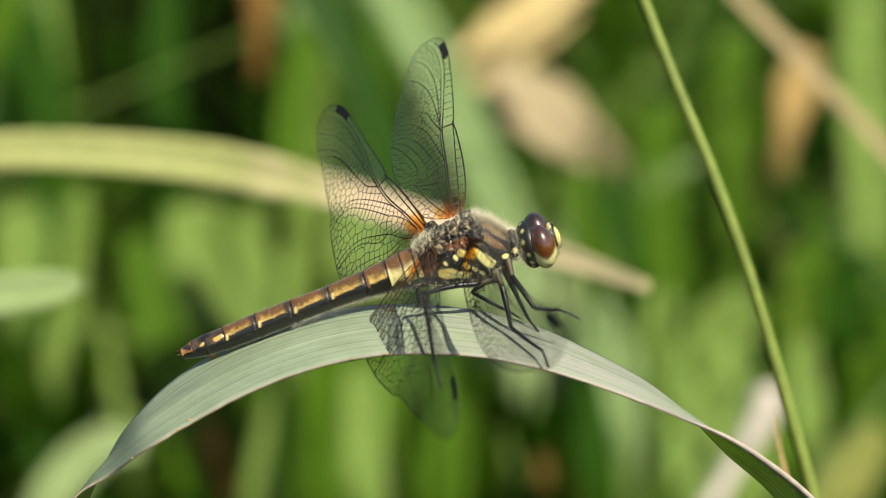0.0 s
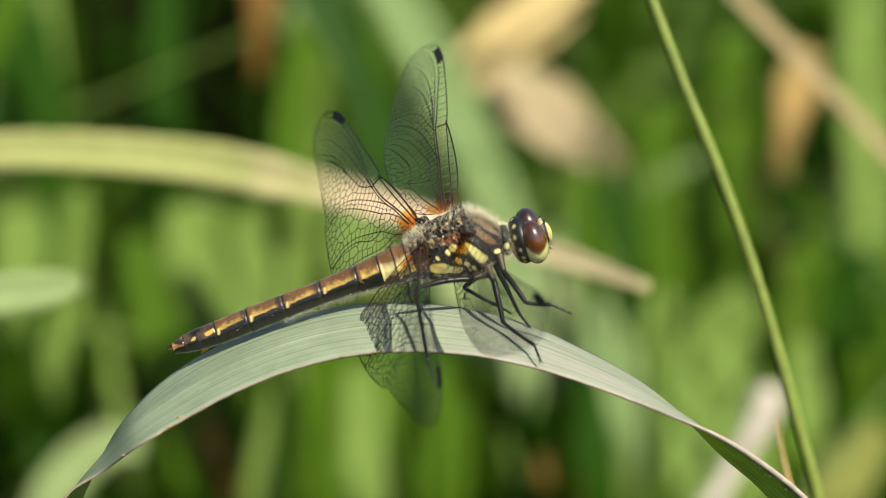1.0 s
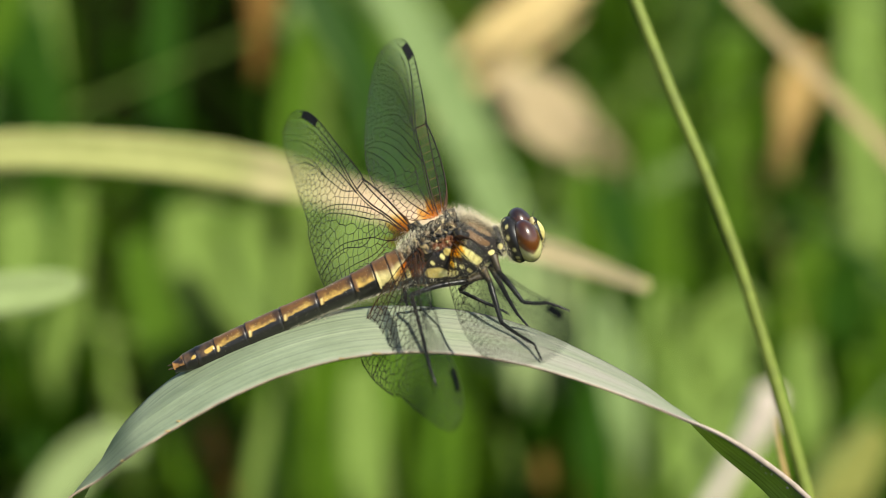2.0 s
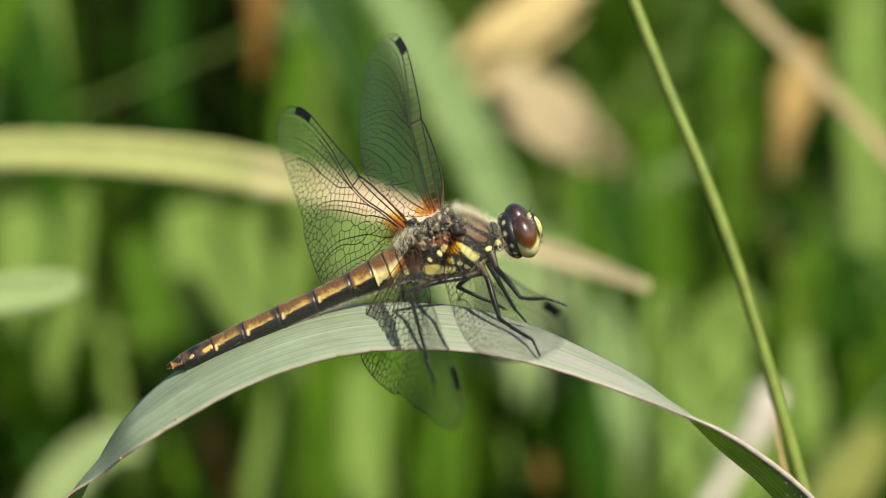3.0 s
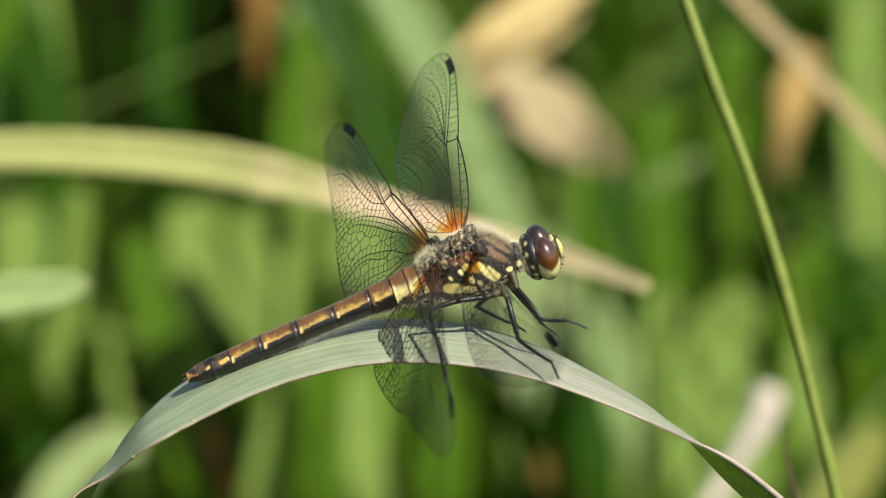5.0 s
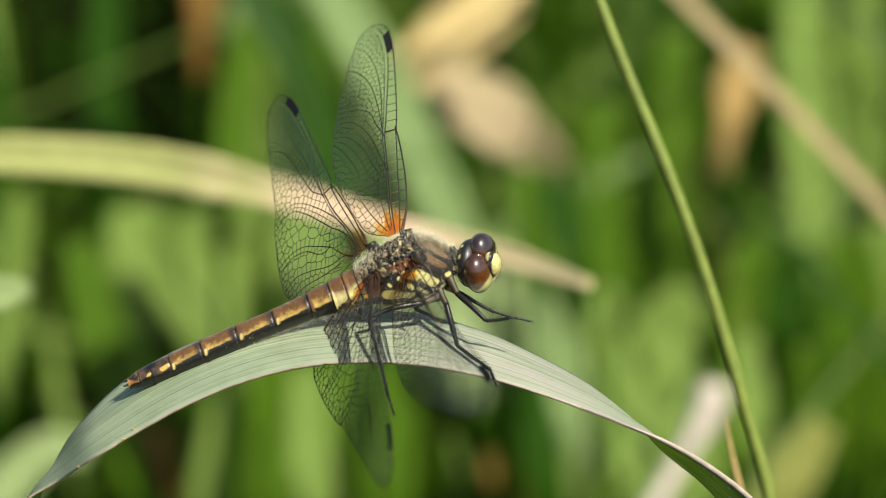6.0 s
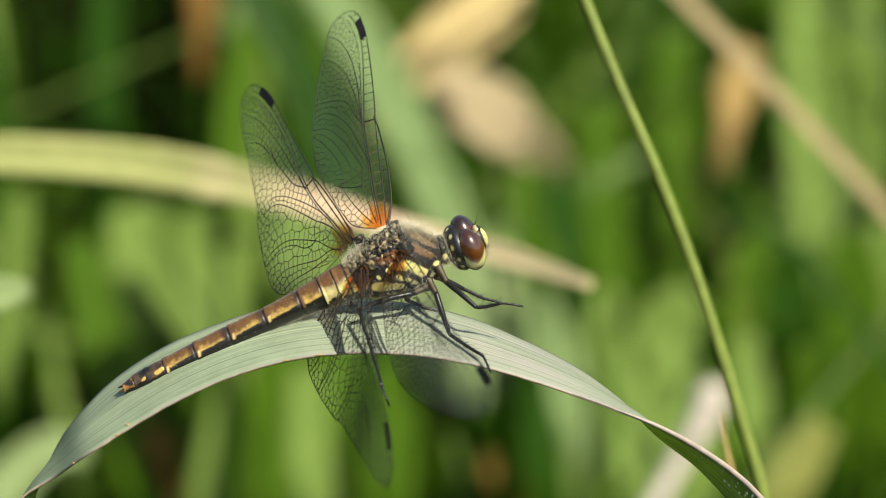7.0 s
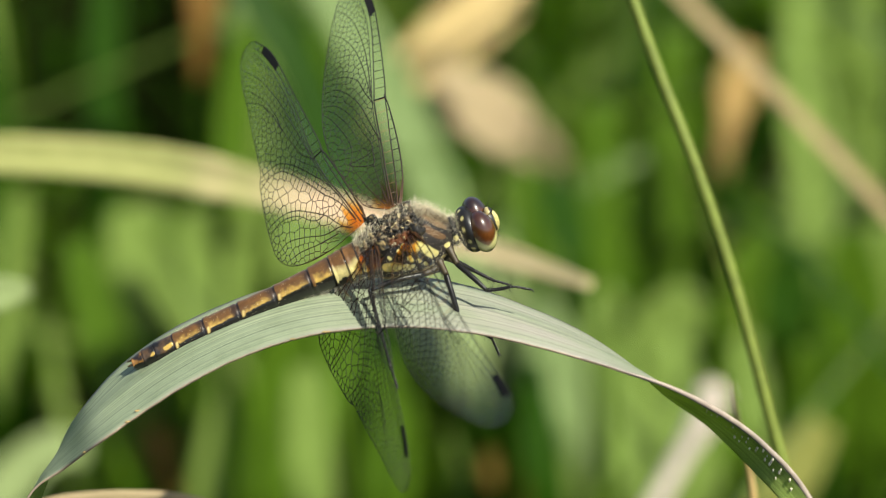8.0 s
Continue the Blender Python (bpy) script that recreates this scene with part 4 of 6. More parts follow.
def build_thorax(parent):
    v, f, c = loft(THORAX, 150, 180, thorax_paint)

    def relief(p):
        k = max(0.0, min(1.0, (p[2] - 1.2) / 0.8)) * max(0.0, min(1.0, (2.0 - p[0]) / 0.6)) * max(0.0, min(1.0, (p[0] + 3.8) / 0.6))
        rough = abs(noise.noise((p[0] * 1.9, p[1] * 2.3, p[2] * 1.9 + 3))) * 0.55 + 0.16 * noise.noise((p[0] * 6, p[1] * 6, p[2] * 6))
        return p + np.array((0, p[1] * 0.3, 1.0)) * k * (rough - 0.12) + 0.06 * noise.noise((p[0] * 1.6, p[1] * 1.6, p[2] * 1.6)) * np.array((0, 1, 1))

    v = [relief(p) for p in v]
    th = part("thorax", mesh_of("thorax", scaled(v), f, SHELL_MATT, pig=c), parent, "black and yellow striped hairy thorax")
    pieces, cols = [], []
    rng = np.random.RandomState(8)
    plates = [(-1.45, 0.95), (-0.3, 0.9), (0.75, 0.95), (-2.3, 0.7), (-1.0, 1.6), (1.3, 1.35)]
    spots_ = [(x, y * sg, True) for x, y in plates for sg in (-1, 1)]
    spots_ += [(rng.uniform(-3.4, 1.5), rng.uniform(-0.35, 1.85), False) for _ in range(60)]
    spots_ += [(rng.uniform(-3.4, 1.4), rng.uniform(-1.75, -0.35), False) for _ in range(30)]
    for x, y, plate in spots_:
        z, ry, rz = (np.interp(x, [q[0] for q in THORAX], [q[k] for q in THORAX]) for k in (1, 2, 3))
        top = z + rz * math.sqrt(max(0.05, 1 - (y / ry) ** 2)) - 0.06
        kind = 7 if plate else (0, 1, 2, 3, 4, 5, 6, 8, 2, 3, 4, 6, 8, 5, 6, 4)[rng.randint(16)]
        size = (0.30, 0.16, 0.10) if plate else rng.uniform((0.07, 0.06, 0.07), (0.15, 0.11, 0.14)) if kind < 2 else rng.uniform((0.10, 0.06, 0.10), (0.40, 0.14, 0.30))
        vv, ff, _c = blob((x, y, top + rng.uniform(-0.05, 0.10)), size, 12, 8)
        c_, s_ = math.cos(q_ := rng.uniform(-0.9, 0.9)), math.sin(q_)
        vv = [np.array((x + (p[0] - x) * c_ - (p[1] - y) * s_, y + (p[0] - x) * s_ + (p[1] - y) * c_, p[2] - 0.35 * abs(y) * (abs(p[1]) - abs(y)))) for p in vv]
        vv = [p + 0.13 * np.array(noise.noise_vector(Vector(p) * 3.5)) for p in vv]
        pieces.append((vv, ff))
        tone = ((0.55, 0.46, 0.22), (0.36, 0.29, 0.15), BLACK, BLACK, (0.17, 0.13, 0.08), BLACK, (0.05, 0.034, 0.020), (0.17, 0.14, 0.09), (0.03, 0.022, 0.015))[kind]
        cols += [tone] * len(vv)
    for x, y in ((1.15, 1.6), (-1.92, 1.6), (1.15, -1.6), (-1.92, -1.6)):
        vv, ff, _c = blob((x, y, 1.8), (0.62, 0.5, 0.85), 24, 16)
        vv = [p + 0.28 * np.array(noise.noise_vector(Vector(p) * 2.2)) for p in vv]
        pieces.append((vv, ff))
        cols += [blend(BLACK, (0.40, 0.30, 0.14), (noise.noise(Vector(p) * 3.0) - 0.2) * 3) for p in vv]
    v, f = join(pieces)
    tagged(part("wing_hinge", mesh_of("wing_hinge", scaled(v), f, SHELL_MATT, pig=cols), th, "dark knobbly wing joints with pale flecks"), kind="stuff")

    def on_thorax(rng):
        st = THORAX
        x = rng.uniform(1.5, 3.8) if rng.rand() < 0.55 else rng.uniform(-4.1, -2.2) if rng.rand() < 0.4 else rng.uniform(-4.0, 2.0)
        z, ry, rz = (np.interp(x, [s[0] for s in st], [s[k] for s in st]) for k in (1, 2, 3))
        a = max(-1.0, min(1.0, rng.normal(0.05, 0.42)))
        return np.array((x, ry * math.sin(a), z + rz * math.cos(a))), (0.25, math.sin(a), math.cos(a))

    v, f = fuzz(1, 3600, on_thorax, (0.3, 1.0), 0.006)
    tagged(part("thorax_hair", mesh_of("thorax_hair", scaled(v), f, HAIR_PALE, smooth=False), th, "pale tan fuzz"), kind="stuff")

    def flank(rng):
        x = rng.uniform(-3.8, 3.4)
        z, ry, rz = (np.interp(x, [s[0] for s in THORAX], [s[k] for s in THORAX]) for k in (1, 2, 3))
        a = rng.choice((-1, 1)) * rng.uniform(1.2, 3.0)
        return np.array((x, ry * math.sin(a), z + rz * math.cos(a))), (0.1, math.sin(a), math.cos(a) - 0.2)

    v, f = fuzz(2, 1300, flank, (0.25, 0.7), 0.0045)
    tagged(part("flank_hair", mesh_of("flank_hair", scaled(v), f, HAIR_PALE, smooth=False), th, "sparse pale fuzz"), kind="stuff")
    return th


def build_abdomen(parent):
    for i in range(10):
        build_segment(i, parent)
    z, r = abdomen_axis(-24.0)
    for y in (-0.22, 0.22):
        v, f = tube(spline([(-23.9, y, z + 0.12), (-24.3, y * 1.2, z + 0.16), (-24.6, y * 1.2, z + 0.18)], 8), np.linspace(0.16, 0.05, 8), 8)
        part("cercus", mesh_of("cercus", scaled(v), f, LEG_BROWN), parent)
    z, r = abdomen_axis(-21.5)
    v, f = tube([(-21.5, 0, z - r + 0.1), (-21.8, 0, z - r - 0.2), (-22.2, 0, z - r - 0.45)], [0.25, 0.2, 0.06], 8)
    part("vulvar_scale", mesh_of("vulvar_scale", scaled(v), f, ORANGE), parent, "small orange scale under the tail")

    def under(rng):
        x = rng.uniform(-15.0, -4.0)
        z, r = abdomen_axis(x)
        a = rng.choice((-1, 1)) * rng.uniform(1.9, 2.9)
        return np.array((x, r * math.sin(a), z + r * math.cos(a))), (-0.25, math.sin(a), math.cos(a))

    v, f = fuzz(3, 1500, under, (0.2, 0.65), 0.004)
    tagged(part("belly_hair", mesh_of("belly_hair", scaled(v), f, HAIR_PALE, smooth=False), parent, "fine whitish fuzz"), kind="stuff")

    def upper(rng):
        x = rng.uniform(-20.0, -3.5)
        z, r = abdomen_axis(x)
        a = rng.uniform(-1.4, 1.4)
        return np.array((x, r * math.sin(a), z + r * math.cos(a))), (-0.6, math.sin(a), math.cos(a))

    v, f = fuzz(4, 900, upper, (0.08, 0.24), 0.0025)
    tagged(part("back_hair", mesh_of("back_hair", scaled(v), f, HAIR_PALE, smooth=False), parent, "very short pale fuzz"), kind="stuff")


NECK = Vector((4.3, 0.0, -0.95))


def build_head(parent):
    """The head turns on the neck; its meshes are laid out round the neck joint."""
    nk = np.array(NECK)

    def shell_paint(v):
        p = np.asarray(v)
        n = noise.noise((p[0] * 2, p[1] * 2, p[2] * 2))
        return blend(BLACK, CREAM, max((r - math.dist((p[0], abs(p[1]), p[2]), q)) / 0.05 + 0.5 + 0.6 * n for q, r in marks))

    marks = []
    for d, r in (((-0.5, 0.6, 0.62), 0.19), ((-0.3, 0.25, 0.92), 0.17), ((-0.35, 0.92, 0.15), 0.16), ((-0.3, 0.93, -0.25), 0.19), ((-0.75, 0.5, 0.3), 0.13),
                 ((-0.25, 0.85, -0.5), 0.18), ((-0.3, 0.6, -0.75), 0.2)):
        k = math.sqrt(sum(q * q for q in d))
        marks.append(((5.28 + 1.05 * d[0] / k, 1.98 * d[1] / k, -1.25 + 1.98 * d[2] / k), r))
    v, f, c = blob((5.28, 0, -1.25), (1.05, 1.98, 1.98), 64, 44, shell_paint)
    head = part("head", mesh_of("head", scaled([p - nk for p in v]), f, HEAD_SHELL, pig=c), parent, "black head back with yellow spots", pose(*(NECK * MM)))

    def eye_paint(v):
        n = noise.noise((v[0] * 2, v[1] * 2, v[2]))
        z = v[2] + 1.15 + 0.22 * (v[0] - 6.18)
        dip = -0.30 + 0.75 * min(1.0, abs(v[0] - 6.22) / 0.80)
        k = (dip - z + 0.08 * n) / 0.30
        top = (0.022, 0.010, 0.006) if v[1] > 0.3 else blend((0.100, 0.030, 0.005), (0.045, 0.014, 0.004), (z - 0.7) / 0.9)
        col = blend(top, (0.56, 0.53, 0.22), k)
        streak = noise.noise((v[0] * 3.5, v[1] * 3.5, v[2] * 0.8))
        return blend(col, (0.26, 0.26, 0.10), min(0.75, max(0.0, (-0.9 - z + 0.5 * streak) / 0.6)))

    for s in (-1, 1):
        v, f, c = blob((6.18, 0.95 * s, -1.15), (1.12, 1.52, 1.92), 64, 48, eye_paint)
        part("eye", mesh_of("eye", scaled([p - nk for p in v]), f, EYE_SHELL, pig=c), head, "glossy brown compound eye, yellow-green below")

    def face_paint(v):
        n = noise.noise((v[0] * 2, v[1] * 2, v[2] * 2))
        col = blend((0.66, 0.57, 0.22), (0.48, 0.44, 0.15), 0.5 + n)
        col = blend(col, BLACK, min(1.0, max(0.0, (7.50 - v[0]) / 0.06)) * min(1.0, max(0.0, (v[2] + 1.75) / 0.1)))
        return blend(col, BLACK, spot(v[2], 0, (-2.02, 0), (-2.0, 0), 0.06, 0.05))

    v, f, c = blob((6.86, 0, -1.25), (1.0, 1.12, 1.22), 64, 44, face_paint)
    part("frons", mesh_of("frons", scaled([p - nk for p in v]), f, HEAD_SHELL, pig=c), head, "cream-yellow face with a black band")
    v, f, c = blob((6.45, 0, -2.25), (0.95, 1.5, 0.75), 36, 20, face_paint)
    part("mouthparts", mesh_of("mouthparts", scaled([p - nk for p in v]), f, HEAD_SHELL, pig=c), head, "yellow-green hairy lip")
    for s in (-1, 1):
        v, f = tube(np.array(spline([(7.2, 0.45 * s, -0.1), (7.55, 0.55 * s, 0.35), (7.95, 0.75 * s, 0.95)], 10)) - nk, np.linspace(0.04, 0.008, 10), 6)
        part("antenna", mesh_of("antenna", scaled(v), f, LEG_BLACK), head)
    v, f, c = blob((7.2, 0, -0.18), (0.34, 0.46, 0.32), 28, 20, lambda p: blend((0.50, 0.42, 0.2), BLACK, (p[0] - 7.26) / 0.05))
    part("vertex", mesh_of("vertex", scaled([p - nk for p in v]), f, HEAD_SHELL, pig=c), head, "pale knob between the eyes")

    def bristle(rng):
        a, b = rng.uniform(-1.3, 1.3), rng.uniform(-1.4, 0.9)
        d = np.array((math.cos(b) * math.cos(a), math.sin(a) * math.cos(b), math.sin(b)))
        return np.array((6.7, 0, -1.45)) + d * np.array((1.0, 1.35, 1.45)) - nk, d

    v, f = fuzz(6, 420, bristle, (0.12, 0.40), 0.009)
    tagged(part("face_bristles", mesh_of("face_bristles", scaled(v), f, HAIR_DARK, smooth=False), head, "short dark bristles"), kind="stuff")

    def nape(rng):
        a = rng.uniform(0, 2 * math.pi)
        d = np.array((rng.uniform(-1.0, -0.1), math.sin(a), math.cos(a))) * rng.uniform(0.75, 1.0)
        return np.array((4.95, 0, -1.2)) + d * np.array((0.6, 1.7, 1.6)) - nk, d

    v, f = fuzz(7, 1000, nape, (0.12, 0.34), 0.0045)
    tagged(part("nape_hair", mesh_of("nape_hair", scaled(v), f, HAIR_PALE, smooth=False), head, "pale fuzz behind the eyes"), kind="stuff")
    return head


def build_neck(parent):
    v, f = tube([(3.6, 0, -0.6), (4.2, 0, -0.85), (4.9, 0, -1.1)], [0.95, 0.85, 0.85], 24)
    cols = [blend(BLACK, CREAM, (noise.noise((p[0] * 3, p[1] * 3, p[2] * 3)) - 0.25) * 5) for p in v]
    neck = part("neck", mesh_of("neck", scaled(v), f, SHELL_MATT, pig=cols), parent)
    marks = ((3.95, 1.2, -0.55, 0.24), (4.1, 1.05, -1.45, 0.2))
    paint = lambda p: blend(BLACK, CREAM, max((r - math.dist((p[0], abs(p[1]), p[2]), (x, y, z))) / 0.06 + 0.5 for x, y, z, r in marks))
    v, f, c = blob((4.0, 0, -0.75), (0.62, 1.25, 1.3), 48, 32, paint)
    v = [p + 0.10 * np.array(noise.noise_vector(Vector(p) * 1.8)) for p in v]
    part("collar", mesh_of("collar", scaled(v), f, SHELL_MATT, pig=c), neck, "black collar with cream spots")

    def ruff(rng):
        a, b = rng.uniform(-2.6, 2.6), rng.uniform(-0.8, 0.8)
        d = np.array((0.5 * b, math.sin(a), math.cos(a)))
        return np.array((4.0 + 0.5 * b, 1.2 * math.sin(a) * (1 - 0.3 * b * b), -0.75 + 1.25 * math.cos(a) * (1 - 0.3 * b * b))), d

    v, f = fuzz(9, 1000, ruff, (0.2, 0.7), 0.0045)
    tagged(part("collar_hair", mesh_of("collar_hair", scaled(v), f, HAIR_PALE, smooth=False), neck, "pale fuzz"), kind="stuff")


# ---- wings: x along the span, y towards the leading edge ----
# veins: control rows of (span, chord), with the half thickness at root and end
FORE = {"lead": ((0, -0.33), (2.3, 0.25), (5.5, 0.48), (9.4, 0.30), (10.1, 0.20), (11, 0.36), (14.6, 0.66), (18.8, 0.62), (20.65, 0.27), (21.4, 0.04), (22.14, -0.42), (22.6, -1.0), (22.8, -1.66)),
        "trail": ((0, -1.6), (1.2, -3.5), (3.0, -4.4), (4.8, -5.1), (6.7, -5.8), (9.4, -6.2), (11.4, -6.05), (14.9, -5.2), (17.8, -4.35), (20.5, -3.55), (22.1, -2.9), (22.6, -2.3), (22.8, -1.66)),
        "length": 22.8, "stigma": (18.75, 21.1), "nodus": 10.1,
        "radius": ((0.2, -1.0), (2.9, -1.06), (5.8, -0.98), (9.96, -0.89), (11.85, -0.56), (16.3, 0.02), (18.6, 0.02), (21.0, -0.48), (22.2, -1.1)),
        "subcosta": ((0.1, -0.62), (2.7, -0.34), (5.9, -0.14), (10.05, 0.16)),
        "veins": (((6.3, -1.0), (7.6, -1.4), (8.64, -1.70), (10.65, -2.35), (12.1, -3.3), (12.93, -4.3), (13.18, -5.57)),
                  ((9.96, -0.95), (11.55, -1.65), (12.8, -2.05), (13.6, -2.98), (14.0, -4.08), (14.32, -5.2)),
                  ((10.6, -1.05), (13.5, -1.3), (16.0, -1.9), (17.8, -3.0), (18.6, -4.0)),
                  ((11.2, -1.0), (14.5, -0.85), (17.5, -1.25), (19.8, -2.2), (21.0, -3.3)),
                  ((5.38, -4.11), (6.4, -3.75), (7.46, -3.81), (8.97, -4.42), (10.55, -5.3), (11.3, -5.95)),
                  ((5.86, -1.88), (4.57, -2.02), (5.38, -4.11), (5.86, -1.88), (8.0, -2.5), (9.9, -3.3), (11.4, -4.5), (12.0, -5.85)),
                  ((0.5, -1.4), (2.4, -1.75), (4.57, -2.02)), ((5.38, -4.11), (4.6, -4.5), (4.3, -4.9)), ((0.6, -1.7), (2.8, -3.0), (5.38, -4.11)))}
HIND = {"lead": ((0, -0.35), (3.65, -0.12), (7.4, -0.20), (7.9, -0.28), (8.6, -0.10), (13.1, 0.33), (17.8, 0.60), (19.5, 0.36), (20.4, -0.02), (21.49, -0.55), (22.0, -1.2), (22.2, -1.85)),
        "trail": ((0, -1.4), (0.5, -4.4), (1.5, -7.2), (2.8, -8.9), (4.3, -9.55), (5.6, -9.4), (7.26, -8.96), (9.1, -8.2), (10.8, -7.3), (11.36, -6.75), (14.5, -5.5), (17.3, -4.55), (19.5, -4.0), (21.7, -3.06), (22.1, -2.4), (22.2, -1.85)),
        "length": 22.2, "stigma": (17.5, 20.2), "nodus": 7.9,
        "radius": ((0.3, -0.85), (1.74, -0.96), (3.2, -1.05), (5.88, -1.36), (7.86, -1.31), (9.78, -0.99), (12.5, -0.30), (14.64, -0.05), (17.2, 0.02), (19.8, -0.44), (21.4, -1.1)),
        "subcosta": ((0.2, -0.5), (3.9, -0.53), (6.26, -0.53), (7.75, -0.47)),
        "veins": (((7.86, -1.31), (9.45, -2.22), (10.92, -2.4), (12.5, -2.5), (14.24, -2.34), (16.13, -2.57), (18.43, -3.6), (19.0, -4.1)),
                  ((12.44, -2.56), (14.42, -2.60), (16.07, -3.05), (17.3, -3.9), (17.73, -4.5)),
                  ((8.4, -1.5), (11.0, -1.35), (14.5, -1.3), (18.0, -1.9), (20.8, -3.2)),
                  ((3.4, -1.2), (5.27, -1.61), (8.11, -2.82), (9.71, -3.76), (10.6, -4.66), (10.92, -5.82), (11.11, -6.88)),
                  ((4.82, -2.38), (6.72, -3.13), (8.68, -4.02), (9.87, -4.81), (10.35, -6.0), (10.35, -7.5)),
                  ((1.2, -1.2), (2.86, -1.47), (4.65, -2.44), (3.43, -3.39), (2.56, -2.22), (2.86, -1.47)),
                  ((3.43, -3.39), (4.67, -4.38), (5.94, -5.51), (6.61, -6.67), (6.96, -8.13), (7.01, -9.0)),
                  ((0.5, -1.8), (1.3, -2.46), (3.09, -3.22), (3.43, -3.39)),
                  ((3.43, -3.45), (3.56, -4.1), (3.98, -4.69), (5.4, -5.6), (6.3, -7.08), (6.5, -8.5), (6.7, -9.1)),
                  ((0.6, -2.0), (1.33, -2.59), (1.99, -4.26), (3.44, -6.15), (4.4, -7.79), (4.49, -9.33)),
                  ((1.1, -3.2), (1.9, -5.4), (2.7, -7.2), (3.1, -8.9)))}


def wing_height(s, y, lo):
    """Gentle pleats and camber of the blade."""
    f_ = y / lo if lo else 0
    return 0.16 * math.sin(math.pi * min(1, max(0, f_))) + 0.05 * math.sin(9 * f_ + s * 0.1)


def cell_sites(form, rng, lead, trail):
    """Centres of the wing's small cells: in rows along the veins, closer together towards the hind edge and the tip."""
    length, sites = form["length"], []
    for row in form["veins"]:
        p = spline(row, 120)
        run = np.concatenate([[0], np.cumsum(np.linalg.norm(np.diff(p, axis=0), axis=1))])
        way = np.gradient(p, axis=0)
        way /= np.linalg.norm(way, axis=1)[:, None] + 1e-9
        d = rng.uniform(0.1, 0.4)
        while d < run[-1]:
            i = int(np.searchsorted(run, d))
            off = np.array((-way[i][1], way[i][0])) * 0.22
            if all(math.dist(p[i], q) > 0.40 for q in sites):
                sites += [p[i] + off, p[i] - off]
            d += rng.uniform(0.46, 0.62)
    sites = [np.array(q) for q in sites]
    misses = 0
    while misses < 900:
        q = np.array((rng.uniform(0.6, length + 0.6), rng.uniform(-10.4, 1.0)))
        lo, hi = trail(min(q[0], length)), lead(min(q[0], length))
        if not lo - 0.7 < q[1] < hi:
            continue
        gap = 0.40 + 0.42 * min(1.0, max(0.0, (q[1] - lo) / 4.0)) * min(1.0, max(0.0, (15 - q[0]) / 8))
        if np.min(np.hypot(*(np.array(sites) - q).T)) < gap:
            misses += 1
            continue
        misses = 0
        sites.append(q)
    return [tuple(q) for q in sites]


